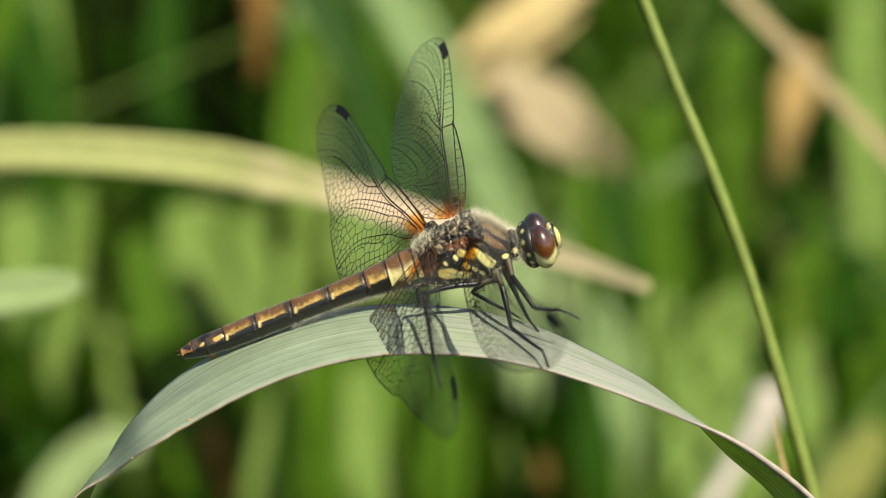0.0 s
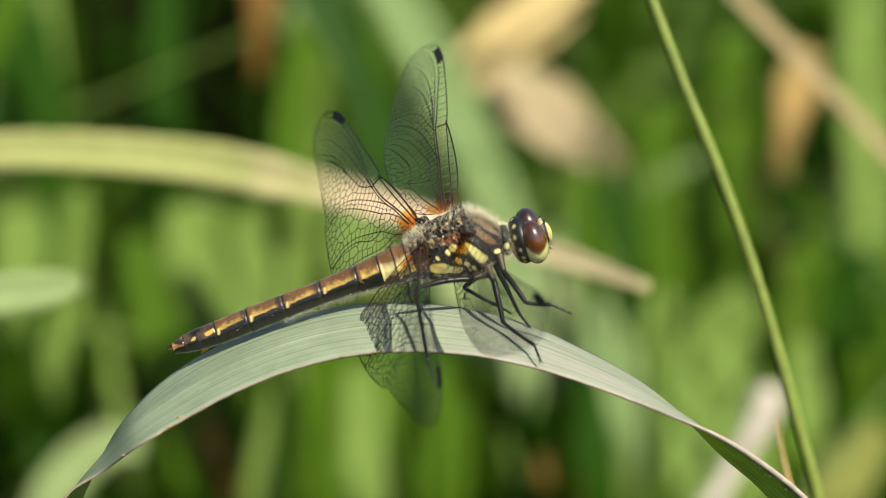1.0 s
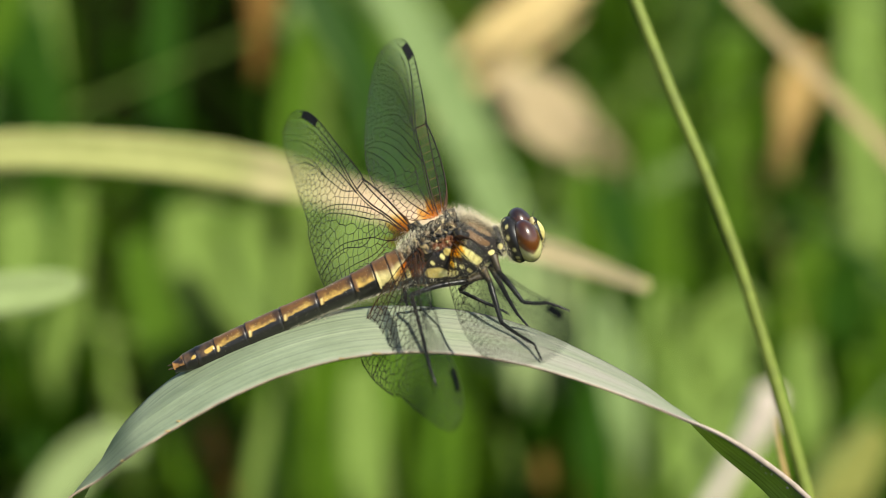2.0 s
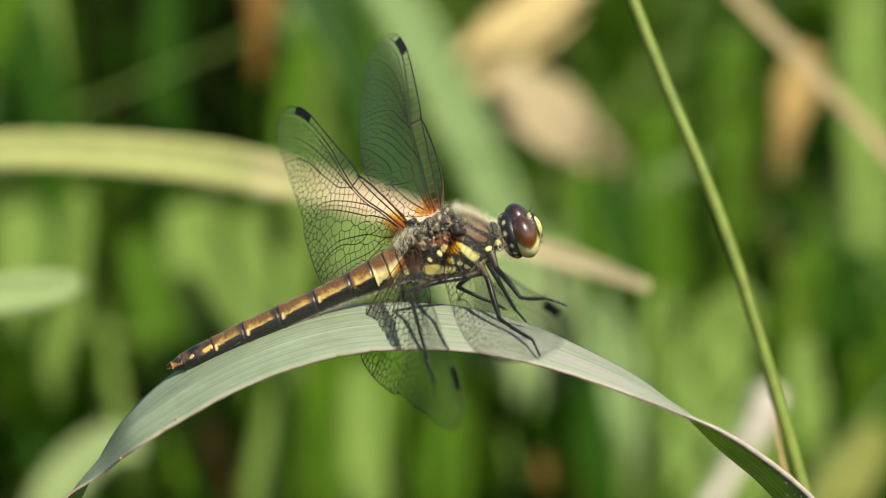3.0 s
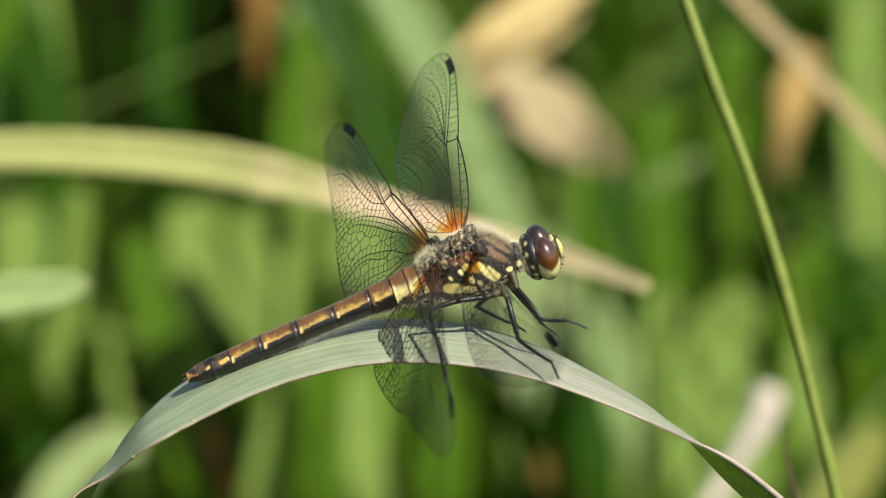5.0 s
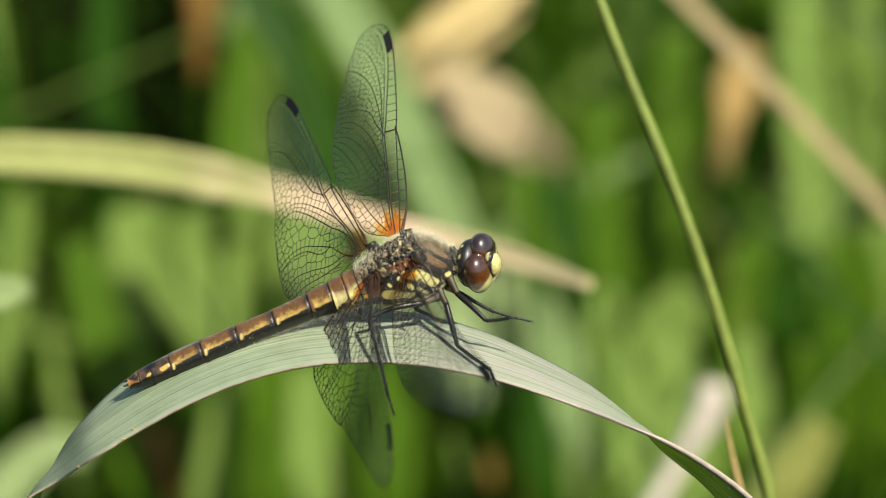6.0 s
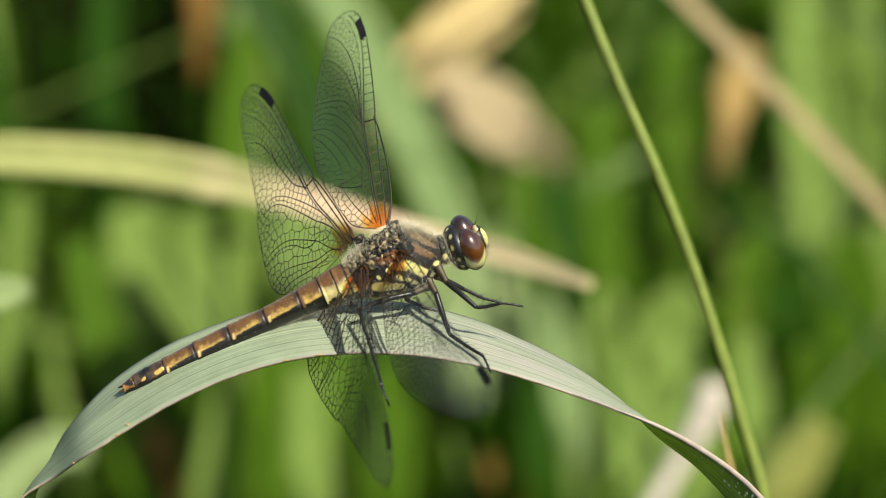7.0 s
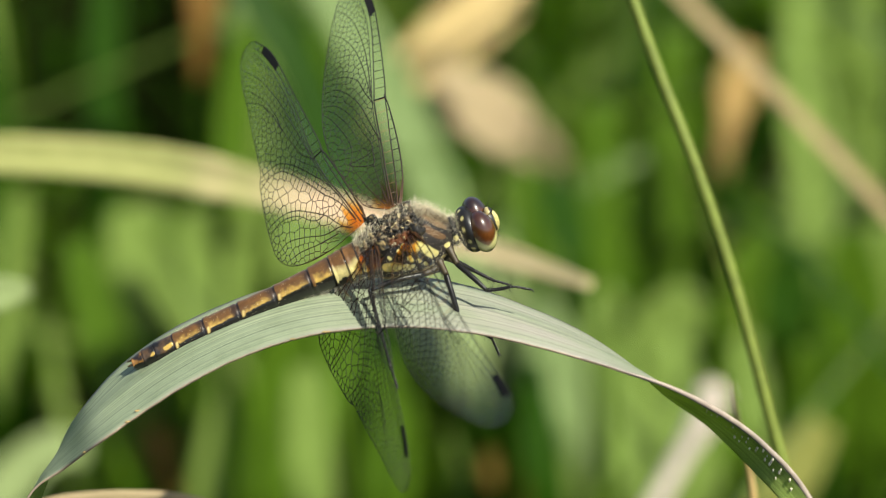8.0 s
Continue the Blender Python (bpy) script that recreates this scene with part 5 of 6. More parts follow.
def build_wing(name, label, form, parent, seed, root, mirror, twist, bend, sweep=0.0, fine=1.0):
    rng = np.random.RandomState(seed)
    lead_pts, trail_pts, rad_pts = spline(form["lead"], 90), spline(form["trail"], 110), spline(form["radius"], 60)
    lead = lambda s: float(np.interp(s, lead_pts[:, 0], lead_pts[:, 1]))
    trail = lambda s: float(np.interp(s, trail_pts[:, 0], trail_pts[:, 1]))
    rad = lambda s: float(np.interp(s, rad_pts[:, 0], rad_pts[:, 1]))
    length, nod = form["length"], form["nodus"]
    zf = lambda s, y: mirror * wing_height(s, min(y, 0.0), -9.5 if form is HIND else -6.2)

    def at(s, y):
        turn = mirror * radians(twist) * (max(0.0, s) / length) ** 0.8
        z = zf(s, y) - mirror * bend * max(0.0, s - 12.0) ** 2
        y = y - sweep * max(0.0, s - 12.0) ** 2
        return np.array((s, y * math.cos(turn) - z * math.sin(turn), y * math.sin(turn) + z * math.cos(turn)))

    wing = part(name, None, parent, label, pose(*(Vector(root) * MM)))
    ns, nc = 60, 14
    verts, faces = [], []
    for i in range(ns + 1):
        s = length * (1 - (1 - i / ns) ** 1.5)
        a, b = lead(s), trail(s)
        for k in range(nc + 1):
            verts.append(at(s, a + (b - a) * k / nc))
    for i in range(ns):
        for k in range(nc):
            p = i * (nc + 1) + k
            faces.append((p, p + 1, p + nc + 2, p + nc + 1))
    part("membrane", mesh_of("membrane", scaled(verts), faces, MEMBRANE), wing, "clear wing film with an amber base")
    segs, gold = [], []

    def line(pts, r0, r1):
        for j in range(len(pts) - 1):
            t = j / max(1, len(pts) - 2)
            segs.append((at(*pts[j]), at(*pts[j + 1]), fine * (r0 + (r1 - r0) * t)))

    line([(s, lead(s)) for s in lead_pts[:, 0]], 0.066, 0.036)
    line([(0.0, -0.5), (0.5, -0.32), (1.2, -0.12), (2.2, lead(2.2))], 0.14, 0.06)
    line([tuple(p) for p in trail_pts], 0.034, 0.030)
    line([tuple(p) for p in spline(form["subcosta"], 24)], 0.055, 0.045)
    line([tuple(p) for p in rad_pts], 0.068, 0.034)
    second = lambda s: rad(s) - 0.20 - 0.30 * max(0.0, (s - nod) / (length - nod))
    line([(s, second(s)) for s in np.linspace(0.8, length * 0.95, 50)], 0.050, 0.022)
    sub = spline(form["subcosta"], 30)
    # ladder of cross-veins in front
    s = 1.2
    while s < length * 0.97:
        if not form["stigma"][0] < s < form["stigma"][1]:
            if s < nod:
                mid = float(np.interp(s, sub[:, 0], sub[:, 1]))
                segs.append((at(s, lead(s)), at(s + 0.06, mid), 0.030 * fine))
                (gold if form is FORE else segs).append((at(s + 0.06, mid), at(s + 0.10, rad(s)), 0.030 * fine))
            else:
                segs.append((at(s, lead(s)), at(s + 0.2, rad(s)), 0.028 * fine))
        s += rng.uniform(0.85, 1.15) if s < nod else rng.uniform(0.70, 0.95)
    segs.append((at(nod, lead(nod) + 0.03), at(nod + 0.15, rad(nod)), 0.065))
    segs.append((at(nod - 0.25, lead(nod) - 0.02), at(nod + 0.25, lead(nod) - 0.02), 0.085))
    for row in form["veins"]:
        pts = spline(row, 10 * len(row))
        line([(p[0], max(p[1], trail(min(p[0], length)))) for p in pts], 0.046, 0.028)
    # the net of small cells
    for c0, c1 in delaunay_pairs(cell_sites(form, rng, lead, trail)):
        ends, inside = [], 0
        for c in (c0, c1):
            s_ = min(max(c[0], 0.6), length - 0.02)
            hi, lo = second(s_), trail(s_)
            inside += lo < c[1] < hi and 0.6 < c[0] < length
            ends.append((s_, min(max(c[1], lo), hi)))
        if inside and math.dist(*ends) < 2.0:
            segs.append((at(*ends[0]), at(*ends[1]), fine * (0.029 - 0.006 * max(0.0, min(1.0, (ends[0][0] - 11) / 7)))))
    v, f = ribbon_segments(segs)
    part("venation", mesh_of("venation", scaled(v), f, VEIN, smooth=False), wing, "net of black veins")
    if gold:
        v, f = ribbon_segments(gold)
        part("cross_veins", mesh_of("cross_veins", scaled(v), f, VEIN_GOLD, smooth=False), wing, "row of pale golden cross-veins")
    a, b = form["stigma"]
    v, f = [], []
    for q in np.linspace(a, b, 8):
        slant = 0.30
        for y_, dq in ((lead(q) + 0.02, 0.0), (rad(q - slant) - 0.04, -slant)):
            for dz in (0.05, -0.05):
                v.append(at(q + dq, y_) + np.array((0, 0, dz)))
    for j in range(7):
        o = j * 4
        f += [(o, o + 2, o + 6, o + 4), (o + 1, o + 5, o + 7, o + 3), (o, o + 4, o + 5, o + 1), (o + 2, o + 3, o + 7, o + 6)]
    f += [(0, 1, 3, 2), (28, 30, 31, 29)]
    part("pterostigma", mesh_of("pterostigma", scaled(v), f, STIGMA, smooth=False), wing, "black wing spot near the tip")
    return wing


def delaunay_pairs(pts):
    """Edges of the cells round the given points (the dual of their triangulation)."""
    from mathutils.geometry import delaunay_2d_cdt
    vs, _, tris, *_ = delaunay_2d_cdt([Vector(p) for p in pts], [], [], 0, 1e-5)
    centre, owner, out = [], {}, []
    for i, t in enumerate(tris):
        (ax, ay), (bx, by), (cx, cy) = (vs[k] for k in t)
        d = 2 * (ax * (by - cy) + bx * (cy - ay) + cx * (ay - by))
        if abs(d) < 1e-6:
            centre.append(((ax + bx + cx) / 3, (ay + by + cy) / 3))
        else:
            a2, b2, c2 = ax * ax + ay * ay, bx * bx + by * by, cx * cx + cy * cy
            centre.append(((a2 * (by - cy) + b2 * (cy - ay) + c2 * (ay - by)) / d, (a2 * (cx - bx) + b2 * (ax - cx) + c2 * (bx - ax)) / d))
        for e in ((t[0], t[1]), (t[1], t[2]), (t[2], t[0])):
            key = (min(e), max(e))
            if key in owner:
                out.append((centre[owner[key]], centre[i]))
            else:
                owner[key] = i
    return out


# ---- legs ----
def build_leg(parent, joints, label, spines, seed, brown=False):
    """Joints: coxa, trochanter, knee, ankle, claw tip; the leg's origin lies in its coxa."""
    j = [np.array(p) for p in joints]
    o = j[0]
    leg = part("leg", None, parent, label, pose(*(o * MM)))
    rng = np.random.RandomState(seed)
    q = [p - o for p in j]
    v, f = tube(spline([q[0] - (q[1] - q[0]) * 0.3, q[0], q[1]], 10), np.linspace(0.42, 0.23, 10), 12)
    part("coxa", mesh_of("coxa", scaled(v), f, LEG_BROWN), leg, "yellow-brown leg base")
    dirn = q[2] - q[1]
    bow = np.array((0, 0, 0.05)) * np.linalg.norm(dirn)
    v, f = tube(spline([q[1], (q[1] + q[2]) / 2 + bow, q[2]], 16), 0.23 - 0.06 * np.linspace(0, 1, 16) + 0.03 * np.sin(np.linspace(0, 3.14, 16)), 12)
    part("femur", mesh_of("femur", scaled(v), f, LEG_BROWN if brown else LEG_BLACK), leg)
    pieces = [tube(spline([q[2], (q[2] + q[3]) / 2 - bow * 0.6, q[3]], 14), np.linspace(0.165, 0.125, 14), 10)]
    ax = (q[3] - q[2]) / np.linalg.norm(q[3] - q[2])
    side = np.cross(ax, (0.2, 0.5, 0.8))
    side /= np.linalg.norm(side)
    up = np.cross(side, ax)
    for k in range(spines):
        p = q[2] + (q[3] - q[2]) * (0.1 + 0.85 * k / spines)
        d = (side if k % 2 else -side) * 0.75 + up * rng.normal(0, 0.5) + ax * 0.55
        d /= np.linalg.norm(d)
        pieces.append(tube([p, p + d * 0.3, p + d * rng.uniform(0.55, 0.9)], [0.030, 0.022, 0.008], 4))
    v, f = join(pieces)
    part("tibia", mesh_of("tibia", scaled(v), f, LEG_BLACK), leg, "black spiny shin")
    pts = spline([q[3], (q[3] + q[4]) / 2 + np.array((0, 0, 0.06)), q[4]], 13)
    r = 0.10 + 0.022 * np.cos(np.linspace(0, 6 * math.pi, 13))
    v, f = tube(pts, r, 8)
    d = (q[4] - q[3]) / np.linalg.norm(q[4] - q[3])
    pieces = [(v, f)]
    for s in (-1, 1):
        w = np.cross(d, (0, 0, 1.0)) * s
        pieces.append(tube(spline([q[4], q[4] + d * 0.18 + w * 0.1, q[4] + d * 0.25 + w * 0.16 - np.array((0, 0, 0.14))], 6), np.linspace(0.05, 0.012, 6), 5))
    v, f = join(pieces)
    part("tarsus", mesh_of("tarsus", scaled(v), f, LEG_BLACK), leg, "thin black foot with two claws")
    return leg


dragonfly = new("dragonfly")
tagged(dragonfly, "yellow, brown and black darter dragonfly perched on a leaf", "dragonfly")
build_thorax(dragonfly)
build_abdomen(dragonfly)
build_neck(dragonfly)
head = build_head(dragonfly)
ROOTS = {"fwf": (1.15, 1.6, 2.5), "hwf": (-1.92, 1.6, 2.5), "fwn": (1.15, -1.6, 2.5), "hwn": (-1.92, -1.6, 2.5)}
fore_left = build_wing("forewing", "clear black-veined forewing", FORE, dragonfly, 11, ROOTS["fwf"], -1, 10.0, 0.010)
hind_left = build_wing("hindwing", "clear broad black-veined hindwing", HIND, dragonfly, 12, ROOTS["hwf"], -1, 10.0, 0.010)
fore_right = build_wing("forewing", "clear black-veined forewing", FORE, dragonfly, 13, ROOTS["fwn"], 1, 4.7, -0.0003, -0.0180)
hind_right = build_wing("hindwing", "clear broad black-veined hindwing", HIND, dragonfly, 14, ROOTS["hwn"], 1, 27.8, 0.0030, -0.0192)
LEG_JOINTS = {
    "fore_right": [(3.14, -1.99, -1.10), (3.09, -3.07, -1.59), (4.00, -5.83, -3.10), (5.86, -6.43, -3.60), (7.04, -7.01, -4.43)],
    "fore_left": [(2.73, -1.38, -1.97), (2.78, -1.42, -2.55), (3.13, -2.17, -4.49), (3.46, -3.11, -6.18), (3.89, -3.73, -7.07)],
    "mid_right": [(2.01, -2.50, -1.48), (2.12, -3.46, -1.81), (1.85, -5.92, -4.26), (3.60, -9.06, -4.92), (3.64, -10.57, -5.33)],
    "mid_left": [(1.46, -1.54, -2.20), (1.03, -1.17, -2.71), (-0.26, -0.65, -3.72), (1.85, -1.37, -5.79), (2.76, -1.75, -6.69)],
    "hind_right": [(1.49, -2.60, -1.62), (0.44, -2.84, -1.45), (-4.10, -3.29, -0.51), (-4.72, -11.09, -1.89), (-4.77, -12.36, -2.65)],
    "hind_left": [(-1.56, -0.66, -1.99), (-2.26, -0.46, -2.05), (-4.40, 0.40, -2.21), (-4.72, 0.55, -3.75), (-4.64, 0.57, -4.76)],
}
legs = {k: build_leg(dragonfly, p, "spiny black %s leg" % ("front" if "fore" in k else "middle" if "mid" in k else "hind"), 18, i)
        for i, (k, p) in enumerate(LEG_JOINTS.items())}


# ---- what moves ----
HEAD_TURNS = ((0, (0, 0, 0)), (1.0, (0, 0, 0)), (1.1, (-32, 0, -8)), (1.2, (-38, 0, -8)), (1.3, (0, 0, 0)), (1.5, (0, 0, 0)), (5.5, (0, 0, 0)),
              (5.9, (0, 0, 0)), (6.0, (15, 0, -32)), (6.1, (8, 0, -4)), (6.5, (0, 0, 0)), (8.0, (0, 0, 0)))
# the axis across the body about which the lifted front legs swing
VIEW_AXIS = Vector((0.0, -0.82, 0.57))


def gusts(rows):
    """Adds the moments between the rows at which the gusts set in and die away."""
    out = list(rows)
    for t, k in ((3.6, 0.08), (3.8, 0.62), (7.9, 0.55)):
        (t0, a), (t1, b) = max((r for r in rows if r[0] < t), key=lambda r: r[0]), min((r for r in rows if r[0] > t), key=lambda r: r[0])
        m = a.to_quaternion().slerp(b.to_quaternion(), k).to_matrix().to_4x4()
        m.translation = a.translation.lerp(b.translation, k)
        out.append((t, m))
    return sorted(out, key=lambda r: r[0])


def motions():
    walk(dragonfly, gusts([
        (0.0, pose(0.00164, -0.00007, 0.39983, 12.10, -15.73, 6.53)),
        (0.5, pose(0.00132, 0.00016, 0.39973, 11.67, -14.45, 7.49)),
        (1.0, pose(0.00098, 0.00035, 0.40008, 11.75, -15.20, 7.40)),
        (1.5, pose(0.00057, 0.00079, 0.39985, 11.49, -16.81, 8.62)),
        (2.8, pose(0.00041, 0.00054, 0.39951, 11.33, -18.52, 9.62)),
        (3.0, pose(0.00027, 0.00071, 0.39993, 11.33, -18.52, 9.62)),
        (3.5, pose(0.00047, 0.00030, 0.39973, 12.96, -18.54, 9.49)),
        (4.0, pose(0.00323, 0.00003, 0.39861, 12.46, -16.50, 8.10)),
        (4.2, pose(0.00270, -0.00069, 0.39882, 12.50, -17.31, 6.81)),
        (5.3, pose(0.00192, -0.00041, 0.39860, 11.17, -16.40, 10.02)),
        (5.5, pose(0.00246, -0.00055, 0.39826, 11.17, -16.40, 10.02)),
        (5.8, pose(0.00285, 0.00051, 0.39816, 16.74, -16.97, 8.54)),
        (6.0, pose(0.00148, 0.00044, 0.39799, 16.74, -16.97, 8.54)),
        (6.5, pose(0.00095, 0.00084, 0.39822, 17.48, -18.93, 9.02)),
        (7.0, pose(0.00055, 0.00110, 0.39848, 16.44, -19.80, 9.61)),
        (7.5, pose(0.00049, 0.00120, 0.39895, 18.35, -20.99, 9.31)),
        (8.0, pose(0.00146, 0.00166, 0.39995, 18.21, -18.93, 8.64)),
    ]))
    walk(perch, gusts([
        (0.0, pose(0.00161, 0.00049, 0.39954, -0.44, 0.06, 0.12)),
        (0.5, pose(0.00126, 0.00049, 0.39920, -0.70, 0.59, -0.48)),
        (1.0, pose(0.00096, 0.00060, 0.39963, -0.80, -0.36, -1.04)),
        (1.5, pose(0.00082, 0.00039, 0.39970, -2.14, -0.59, -0.52)),
        (2.8, pose(0.00075, 0.00018, 0.39946, -1.93, -0.85, -0.05)),
        (3.0, pose(0.00061, 0.00035, 0.39989, -1.93, -0.85, -0.05)),
        (3.5, pose(0.00072, 0.00020, 0.39980, -2.58, -1.19, 0.14)),
        (4.0, pose(0.00322, 0.00010, 0.39829, -0.37, 2.60, 1.61)),
        (4.2, pose(0.00269, -0.00062, 0.39850, -0.37, 2.60, 1.61)),
        (5.3, pose(0.00219, 0.00222, 0.39691, -6.18, 1.83, -1.37)),
        (5.5, pose(0.00273, 0.00208, 0.39658, -6.18, 1.83, -1.37)),
        (5.8, pose(0.00269, 0.00220, 0.39824, 3.12, -0.18, -0.72)),
        (6.0, pose(0.00133, 0.00213, 0.39840, 3.12, -0.18, -0.72)),
        (6.5, pose(0.00085, 0.00253, 0.39879, 3.70, -0.92, -0.51)),
        (7.0, pose(0.00053, 0.00271, 0.39904, 3.60, -1.29, -0.35)),
        (7.5, pose(0.00028, 0.00314, 0.39958, 4.07, -1.98, 0.17)),
        (8.0, pose(0.00055, 0.00318, 0.40122, 4.46, -3.59, 1.52)),
    ]))
    walk(fore_left, gusts([
        (0.0, pose(0.00115, 0.00160, 0.00250, 164.48, -12.46, 83.84)),
        (0.5, pose(0.00115, 0.00160, 0.00250, 164.67, -9.33, 82.98)),
        (1.0, pose(0.00115, 0.00160, 0.00250, 164.61, -9.67, 83.35)),
        (1.5, pose(0.00115, 0.00160, 0.00250, 164.29, -12.15, 84.91)),
        (3.0, pose(0.00115, 0.00160, 0.00250, 164.04, -14.57, 85.86)),
        (3.5, pose(0.00115, 0.00160, 0.00250, 164.08, -15.21, 85.55)),
        (4.0, pose(0.00115, 0.00160, 0.00250, 164.32, -9.07, 85.21)),
        (4.2, pose(0.00115, 0.00160, 0.00250, 164.57, -11.64, 83.45)),
        (5.5, pose(0.00115, 0.00160, 0.00250, 165.34, -11.16, 79.05)),
        (6.0, pose(0.00115, 0.00160, 0.00250, 165.70, -16.39, 78.04)),
        (6.5, pose(0.00115, 0.00160, 0.00250, 165.45, -17.32, 79.27)),
        (7.0, pose(0.00115, 0.00160, 0.00250, 165.65, -19.19, 78.60)),
        (7.5, pose(0.00115, 0.00160, 0.00250, 165.60, -19.46, 78.87)),
        (8.0, pose(0.00115, 0.00160, 0.00250, 165.34, -20.64, 79.99)),
    ]))
    walk(hind_left, gusts([
        (0.0, pose(-0.00192, 0.00160, 0.00250, 143.26, -5.28, 105.12)),
        (0.5, pose(-0.00192, 0.00160, 0.00250, 143.37, -1.89, 104.15)),
        (1.0, pose(-0.00192, 0.00160, 0.00250, 143.36, -1.91, 104.39)),
        (1.5, pose(-0.00192, 0.00160, 0.00250, 143.20, -4.69, 106.12)),
        (3.0, pose(-0.00192, 0.00160, 0.00250, 142.95, -8.00, 107.65)),
        (3.5, pose(-0.00192, 0.00160, 0.00250, 142.98, -8.25, 107.28)),
        (4.0, pose(-0.00192, 0.00160, 0.00250, 143.26, -2.09, 106.49)),
        (4.2, pose(-0.00192, 0.00160, 0.00250, 143.26, -5.19, 105.11)),
        (5.5, pose(-0.00192, 0.00160, 0.00250, 143.61, -2.65, 99.50)),
        (6.0, pose(-0.00192, 0.00160, 0.00250, 143.87, -7.16, 98.10)),
        (6.5, pose(-0.00192, 0.00160, 0.00250, 143.77, -9.16, 99.74)),
        (7.0, pose(-0.00192, 0.00160, 0.00250, 143.88, -10.82, 99.21)),
        (7.5, pose(-0.00192, 0.00160, 0.00250, 143.88, -12.35, 99.59)),
        (8.0, pose(-0.00192, 0.00160, 0.00250, 143.86, -17.84, 100.51)),
    ]))
    walk(fore_right, gusts([
        (0.0, pose(0.00115, -0.00160, 0.00250, 54.60, -8.85, -81.88)),
        (0.5, pose(0.00115, -0.00160, 0.00250, 53.96, -12.33, -83.39)),
        (1.0, pose(0.00115, -0.00160, 0.00250, 52.81, -12.59, -83.05)),
        (1.5, pose(0.00115, -0.00160, 0.00250, 51.33, -9.82, -81.66)),
        (3.0, pose(0.00115, -0.00160, 0.00250, 47.95, -7.96, -81.23)),
        (3.5, pose(0.00115, -0.00160, 0.00250, 47.08, -8.26, -82.29)),
        (4.0, pose(0.00115, -0.00160, 0.00250, 46.96, -10.81, -81.34)),
        (4.2, pose(0.00115, -0.00160, 0.00250, 47.25, -9.73, -82.90)),
        (5.5, pose(0.00115, -0.00160, 0.00250, 45.73, -10.07, -88.12)),
        (6.0, pose(0.00115, -0.00160, 0.00250, 38.55, -9.11, -88.94)),
        (6.5, pose(0.00115, -0.00160, 0.00250, 38.36, -8.10, -88.01)),
        (7.0, pose(0.00115, -0.00160, 0.00250, 37.80, -4.68, -88.61)),
        (7.5, pose(0.00115, -0.00160, 0.00250, 37.14, -6.42, -88.06)),
        (8.0, pose(0.00115, -0.00160, 0.00250, 36.21, 1.95, -88.98)),
    ]))
    walk(hind_right, gusts([
        (0.0, pose(-0.00192, -0.00160, 0.00250, 31.00, 0.75, -97.11)),
        (0.5, pose(-0.00192, -0.00160, 0.00250, 31.63, -3.53, -98.27)),
        (1.0, pose(-0.00192, -0.00160, 0.00250, 31.98, -1.07, -99.01)),
        (1.5, pose(-0.00192, -0.00160, 0.00250, 32.28, -0.74, -96.44)),
        (3.0, pose(-0.00192, -0.00160, 0.00250, 33.50, 0.38, -95.83)),
        (3.5, pose(-0.00192, -0.00160, 0.00250, 33.95, 0.40, -96.87)),
        (4.0, pose(-0.00192, -0.00160, 0.00250, 33.98, -2.91, -95.69)),
        (4.2, pose(-0.00192, -0.00160, 0.00250, 34.04, -1.64, -97.34)),
        (5.5, pose(-0.00192, -0.00160, 0.00250, 34.10, 0.81, -102.39)),
        (6.0, pose(-0.00192, -0.00160, 0.00250, 34.09, 1.71, -103.13)),
        (6.5, pose(-0.00192, -0.00160, 0.00250, 34.08, 2.66, -101.93)),
        (7.0, pose(-0.00192, -0.00160, 0.00250, 34.01, 4.44, -103.23)),
        (7.5, pose(-0.00192, -0.00160, 0.00250, 34.44, 4.46, -102.22)),
        (8.0, pose(-0.00192, -0.00160, 0.00250, 34.41, 13.17, -103.64)),
    ]))
    at_neck, at_fr, at_fl = (o.matrix_basis.copy() for o in (head, legs["fore_right"], legs["fore_left"]))
    walk(head, [(t, at_neck @ pose(0, 0, 0, *r)) for t, r in HEAD_TURNS])
    walk(legs["fore_right"], [(t, at_fr @ Matrix.Rotation(radians(a), 4, VIEW_AXIS)) for t, a in ((0, 0), (4.2, 0), (5.5, 3), (6, 10), (8, 10))])
    walk(legs["fore_left"], [(t, at_fl @ Matrix.Rotation(radians(a), 4, VIEW_AXIS)) for t, a in ((0, 0), (4.2, 0), (5.5, 25), (6, 32), (8, 32))])
    foot = green_stem.matrix_basis.copy()
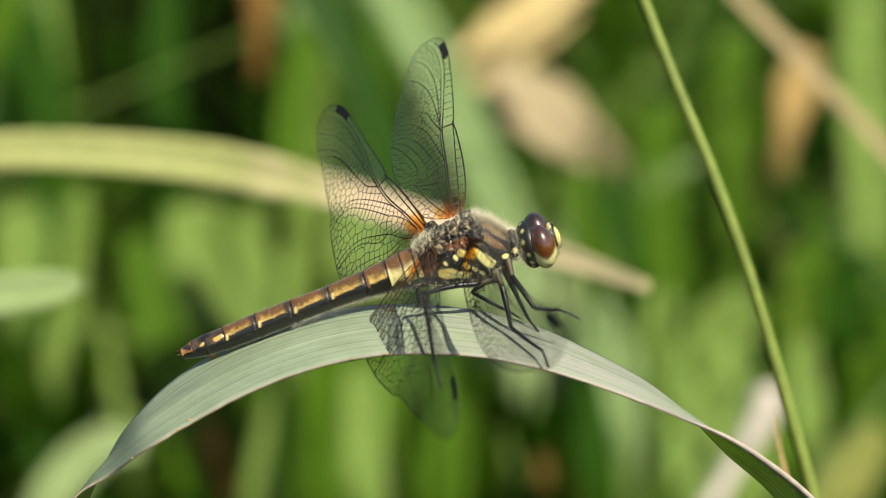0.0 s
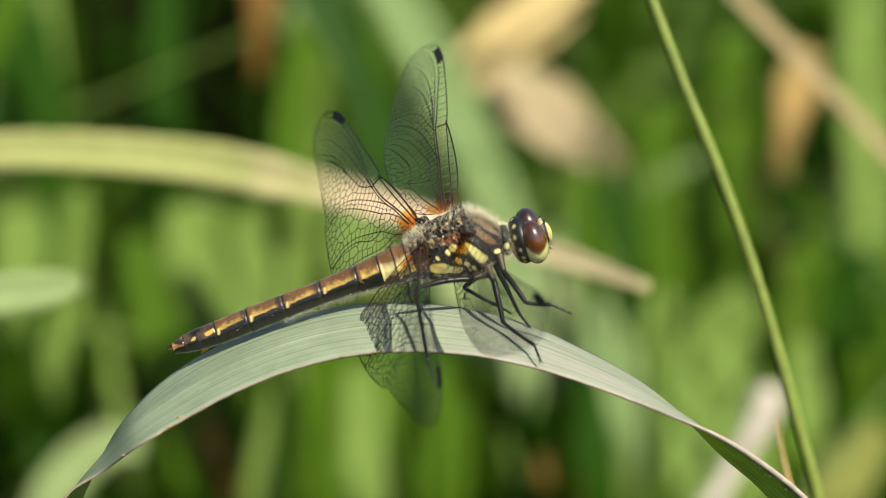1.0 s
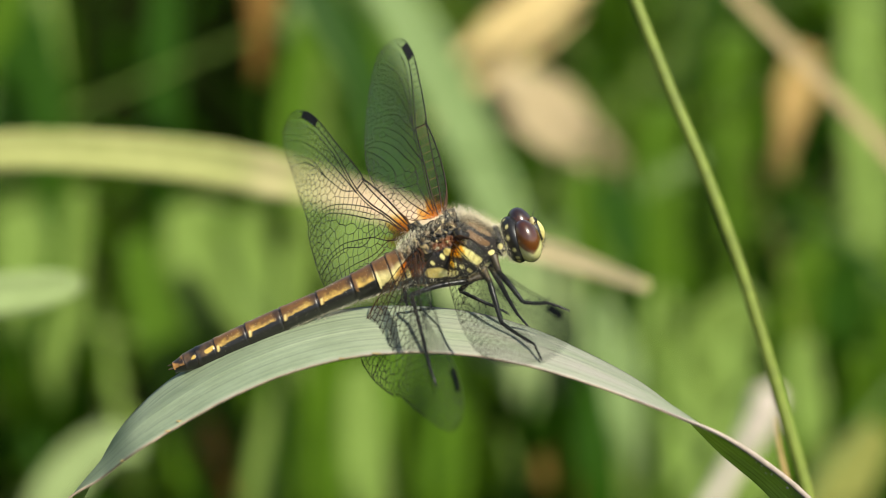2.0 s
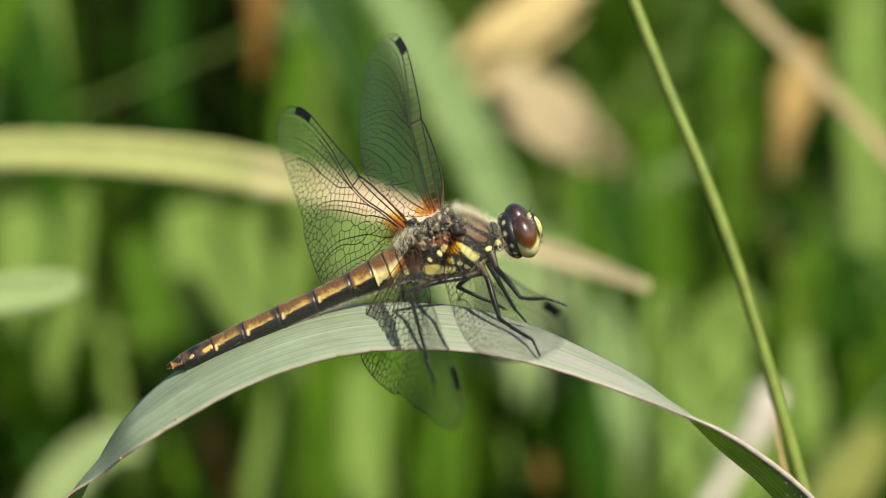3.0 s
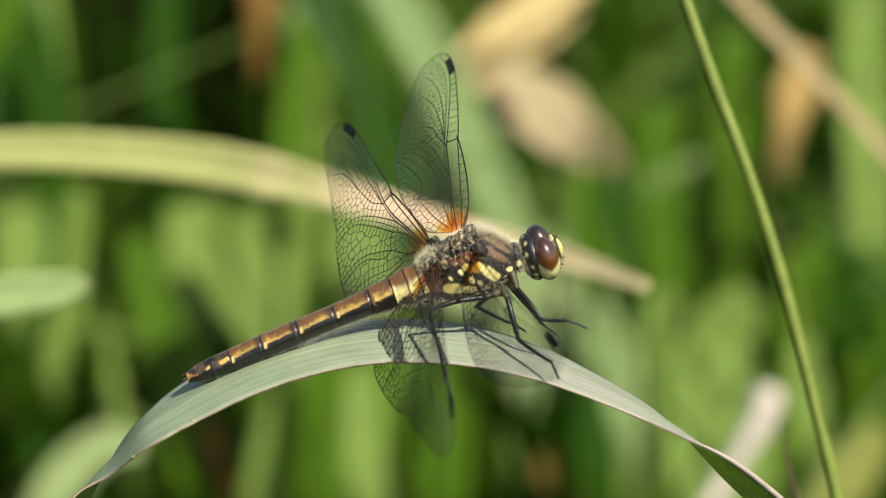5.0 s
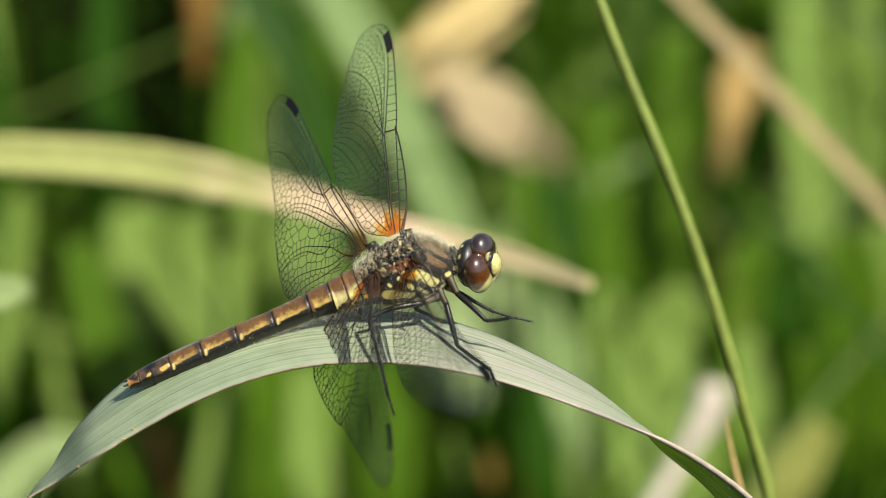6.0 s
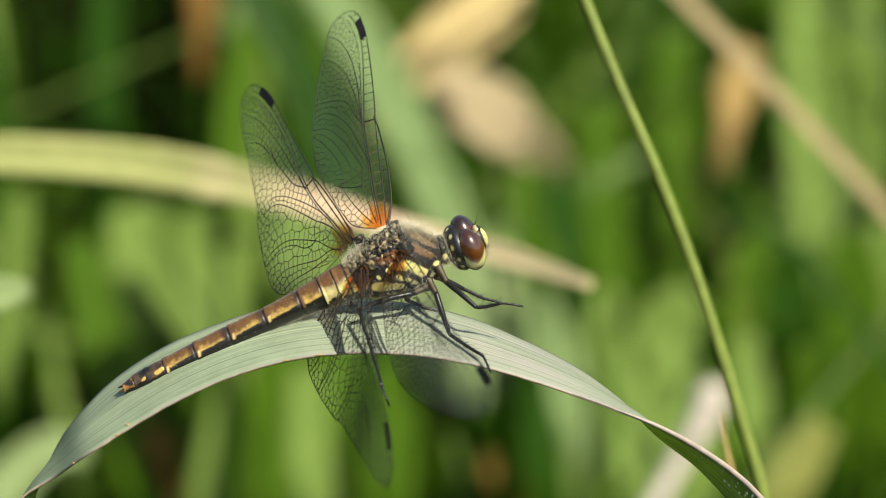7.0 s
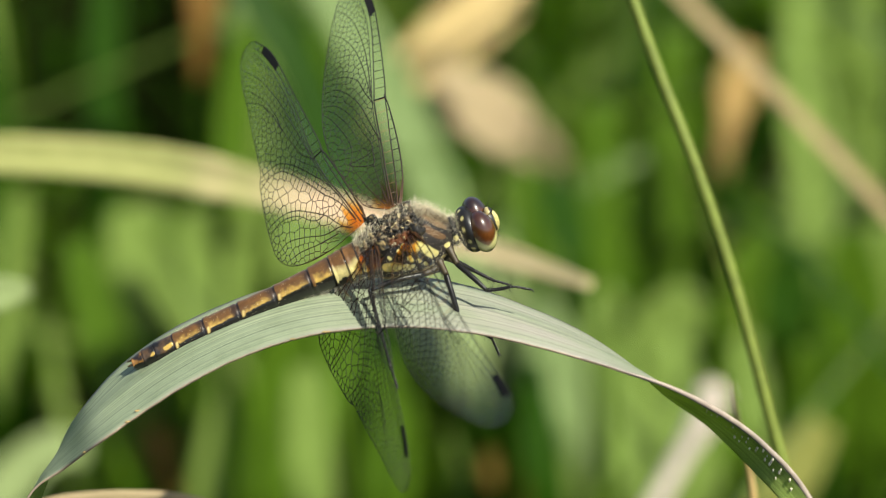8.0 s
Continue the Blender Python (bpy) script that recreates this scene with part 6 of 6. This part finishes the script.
    walk(green_stem, [
        (0.0, foot @ pose(0.00000, 0, 0, 0, 0.00, 0)),
        (0.5, foot @ pose(0.00033, 0, 0, 0, -0.05, 0)),
        (1.0, foot @ pose(-0.00209, 0, 0, 0, 0.38, 0)),
        (1.5, foot @ pose(0.00270, 0, 0, 0, -0.48, 0)),
        (2.8, foot @ pose(0.00080, 0, 0, 0, -0.19, 0)),
        (3.0, foot @ pose(0.00115, 0, 0, 0, -0.29, 0)),
        (3.5, foot @ pose(0.00011, 0, 0, 0, 0.00, 0)),
        (4.0, foot @ pose(-0.00471, 0, 0, 0, 0.95, 0)),
        (4.2, foot @ pose(-0.01340, 0, 0, 0, 2.38, 0)),
        (5.3, foot @ pose(-0.00746, 0, 0, 0, 1.43, 0)),
        (5.5, foot @ pose(-0.00281, 0, 0, 0, 0.67, 0)),
        (6.0, foot @ pose(-0.00155, 0, 0, 0, 0.38, 0)),
        (6.5, foot @ pose(0.00147, 0, 0, 0, -0.10, 0)),
        (7.0, foot @ pose(0.00361, 0, 0, 0, -0.48, 0)),
        (7.5, foot @ pose(0.00254, 0, 0, 0, -0.29, 0)),
        (8.0, foot @ pose(-0.00902, 0, 0, 0, 1.81, 0)),
    ])
    foot = twig.matrix_basis.copy()
    walk(twig, [
        (0.0, foot @ pose(0.00000, 0, 0.00000, 0, 0, 0)),
        (1.0, foot @ pose(0.00022, 0, -0.00022, 0, 0, 0)),
        (1.5, foot @ pose(0.00000, 0, 0.00000, 0, 0, 0)),
        (3.0, foot @ pose(0.00000, 0, 0.00000, 0, 0, 0)),
        (3.5, foot @ pose(0.00000, 0, -0.00027, 0, 0, 0)),
        (4.0, foot @ pose(0.00055, 0, -0.00055, 0, 0, 0)),
        (5.5, foot @ pose(0.00077, 0, -0.00077, 0, 0, 0)),
        (6.0, foot @ pose(0.00066, 0, -0.00055, 0, 0, 0)),
        (7.0, foot @ pose(0.00011, 0, 0.00000, 0, 0, 0)),
        (7.5, foot @ pose(0.00027, 0, 0.00082, 0, 0, 0)),
        (8.0, foot @ pose(0.00098, 0, 0.00355, 0, 0, 0)),
    ])
    foot = pale_leaf.matrix_basis.copy()
    walk(pale_leaf, [
        (0.0, foot @ pose(0.00000, 0, 0.00000, 0, 0, 0)),
        (3.0, foot @ pose(0.00000, 0, 0.00000, 0, 0, 0)),
        (3.5, foot @ pose(0.00038, 0, -0.00015, 0, 0, 0)),
        (4.0, foot @ pose(0.00090, 0, -0.00015, 0, 0, 0)),
        (5.5, foot @ pose(0.00075, 0, -0.00008, 0, 0, 0)),
        (7.0, foot @ pose(0.00068, 0, -0.00015, 0, 0, 0)),
        (8.0, foot @ pose(0.00068, 0, -0.00015, 0, 0, 0)),
    ])
    foot = low_leaf.matrix_basis.copy()
    walk(low_leaf, [
        (0.0, foot @ pose(0, 0, 0.00000, 0, 0, 0)),
        (4.0, foot @ pose(0, 0, -0.00021, 0, 0, 0)),
        (6.0, foot @ pose(0, 0, -0.00011, 0, 0, 0)),
        (7.0, foot @ pose(0, 0, 0.00000, 0, 0, 0)),
        (7.5, foot @ pose(0, 0, 0.00064, 0, 0, 0)),
        (8.0, foot @ pose(0, 0, 0.00204, 0, 0, 0)),
    ])


motions()
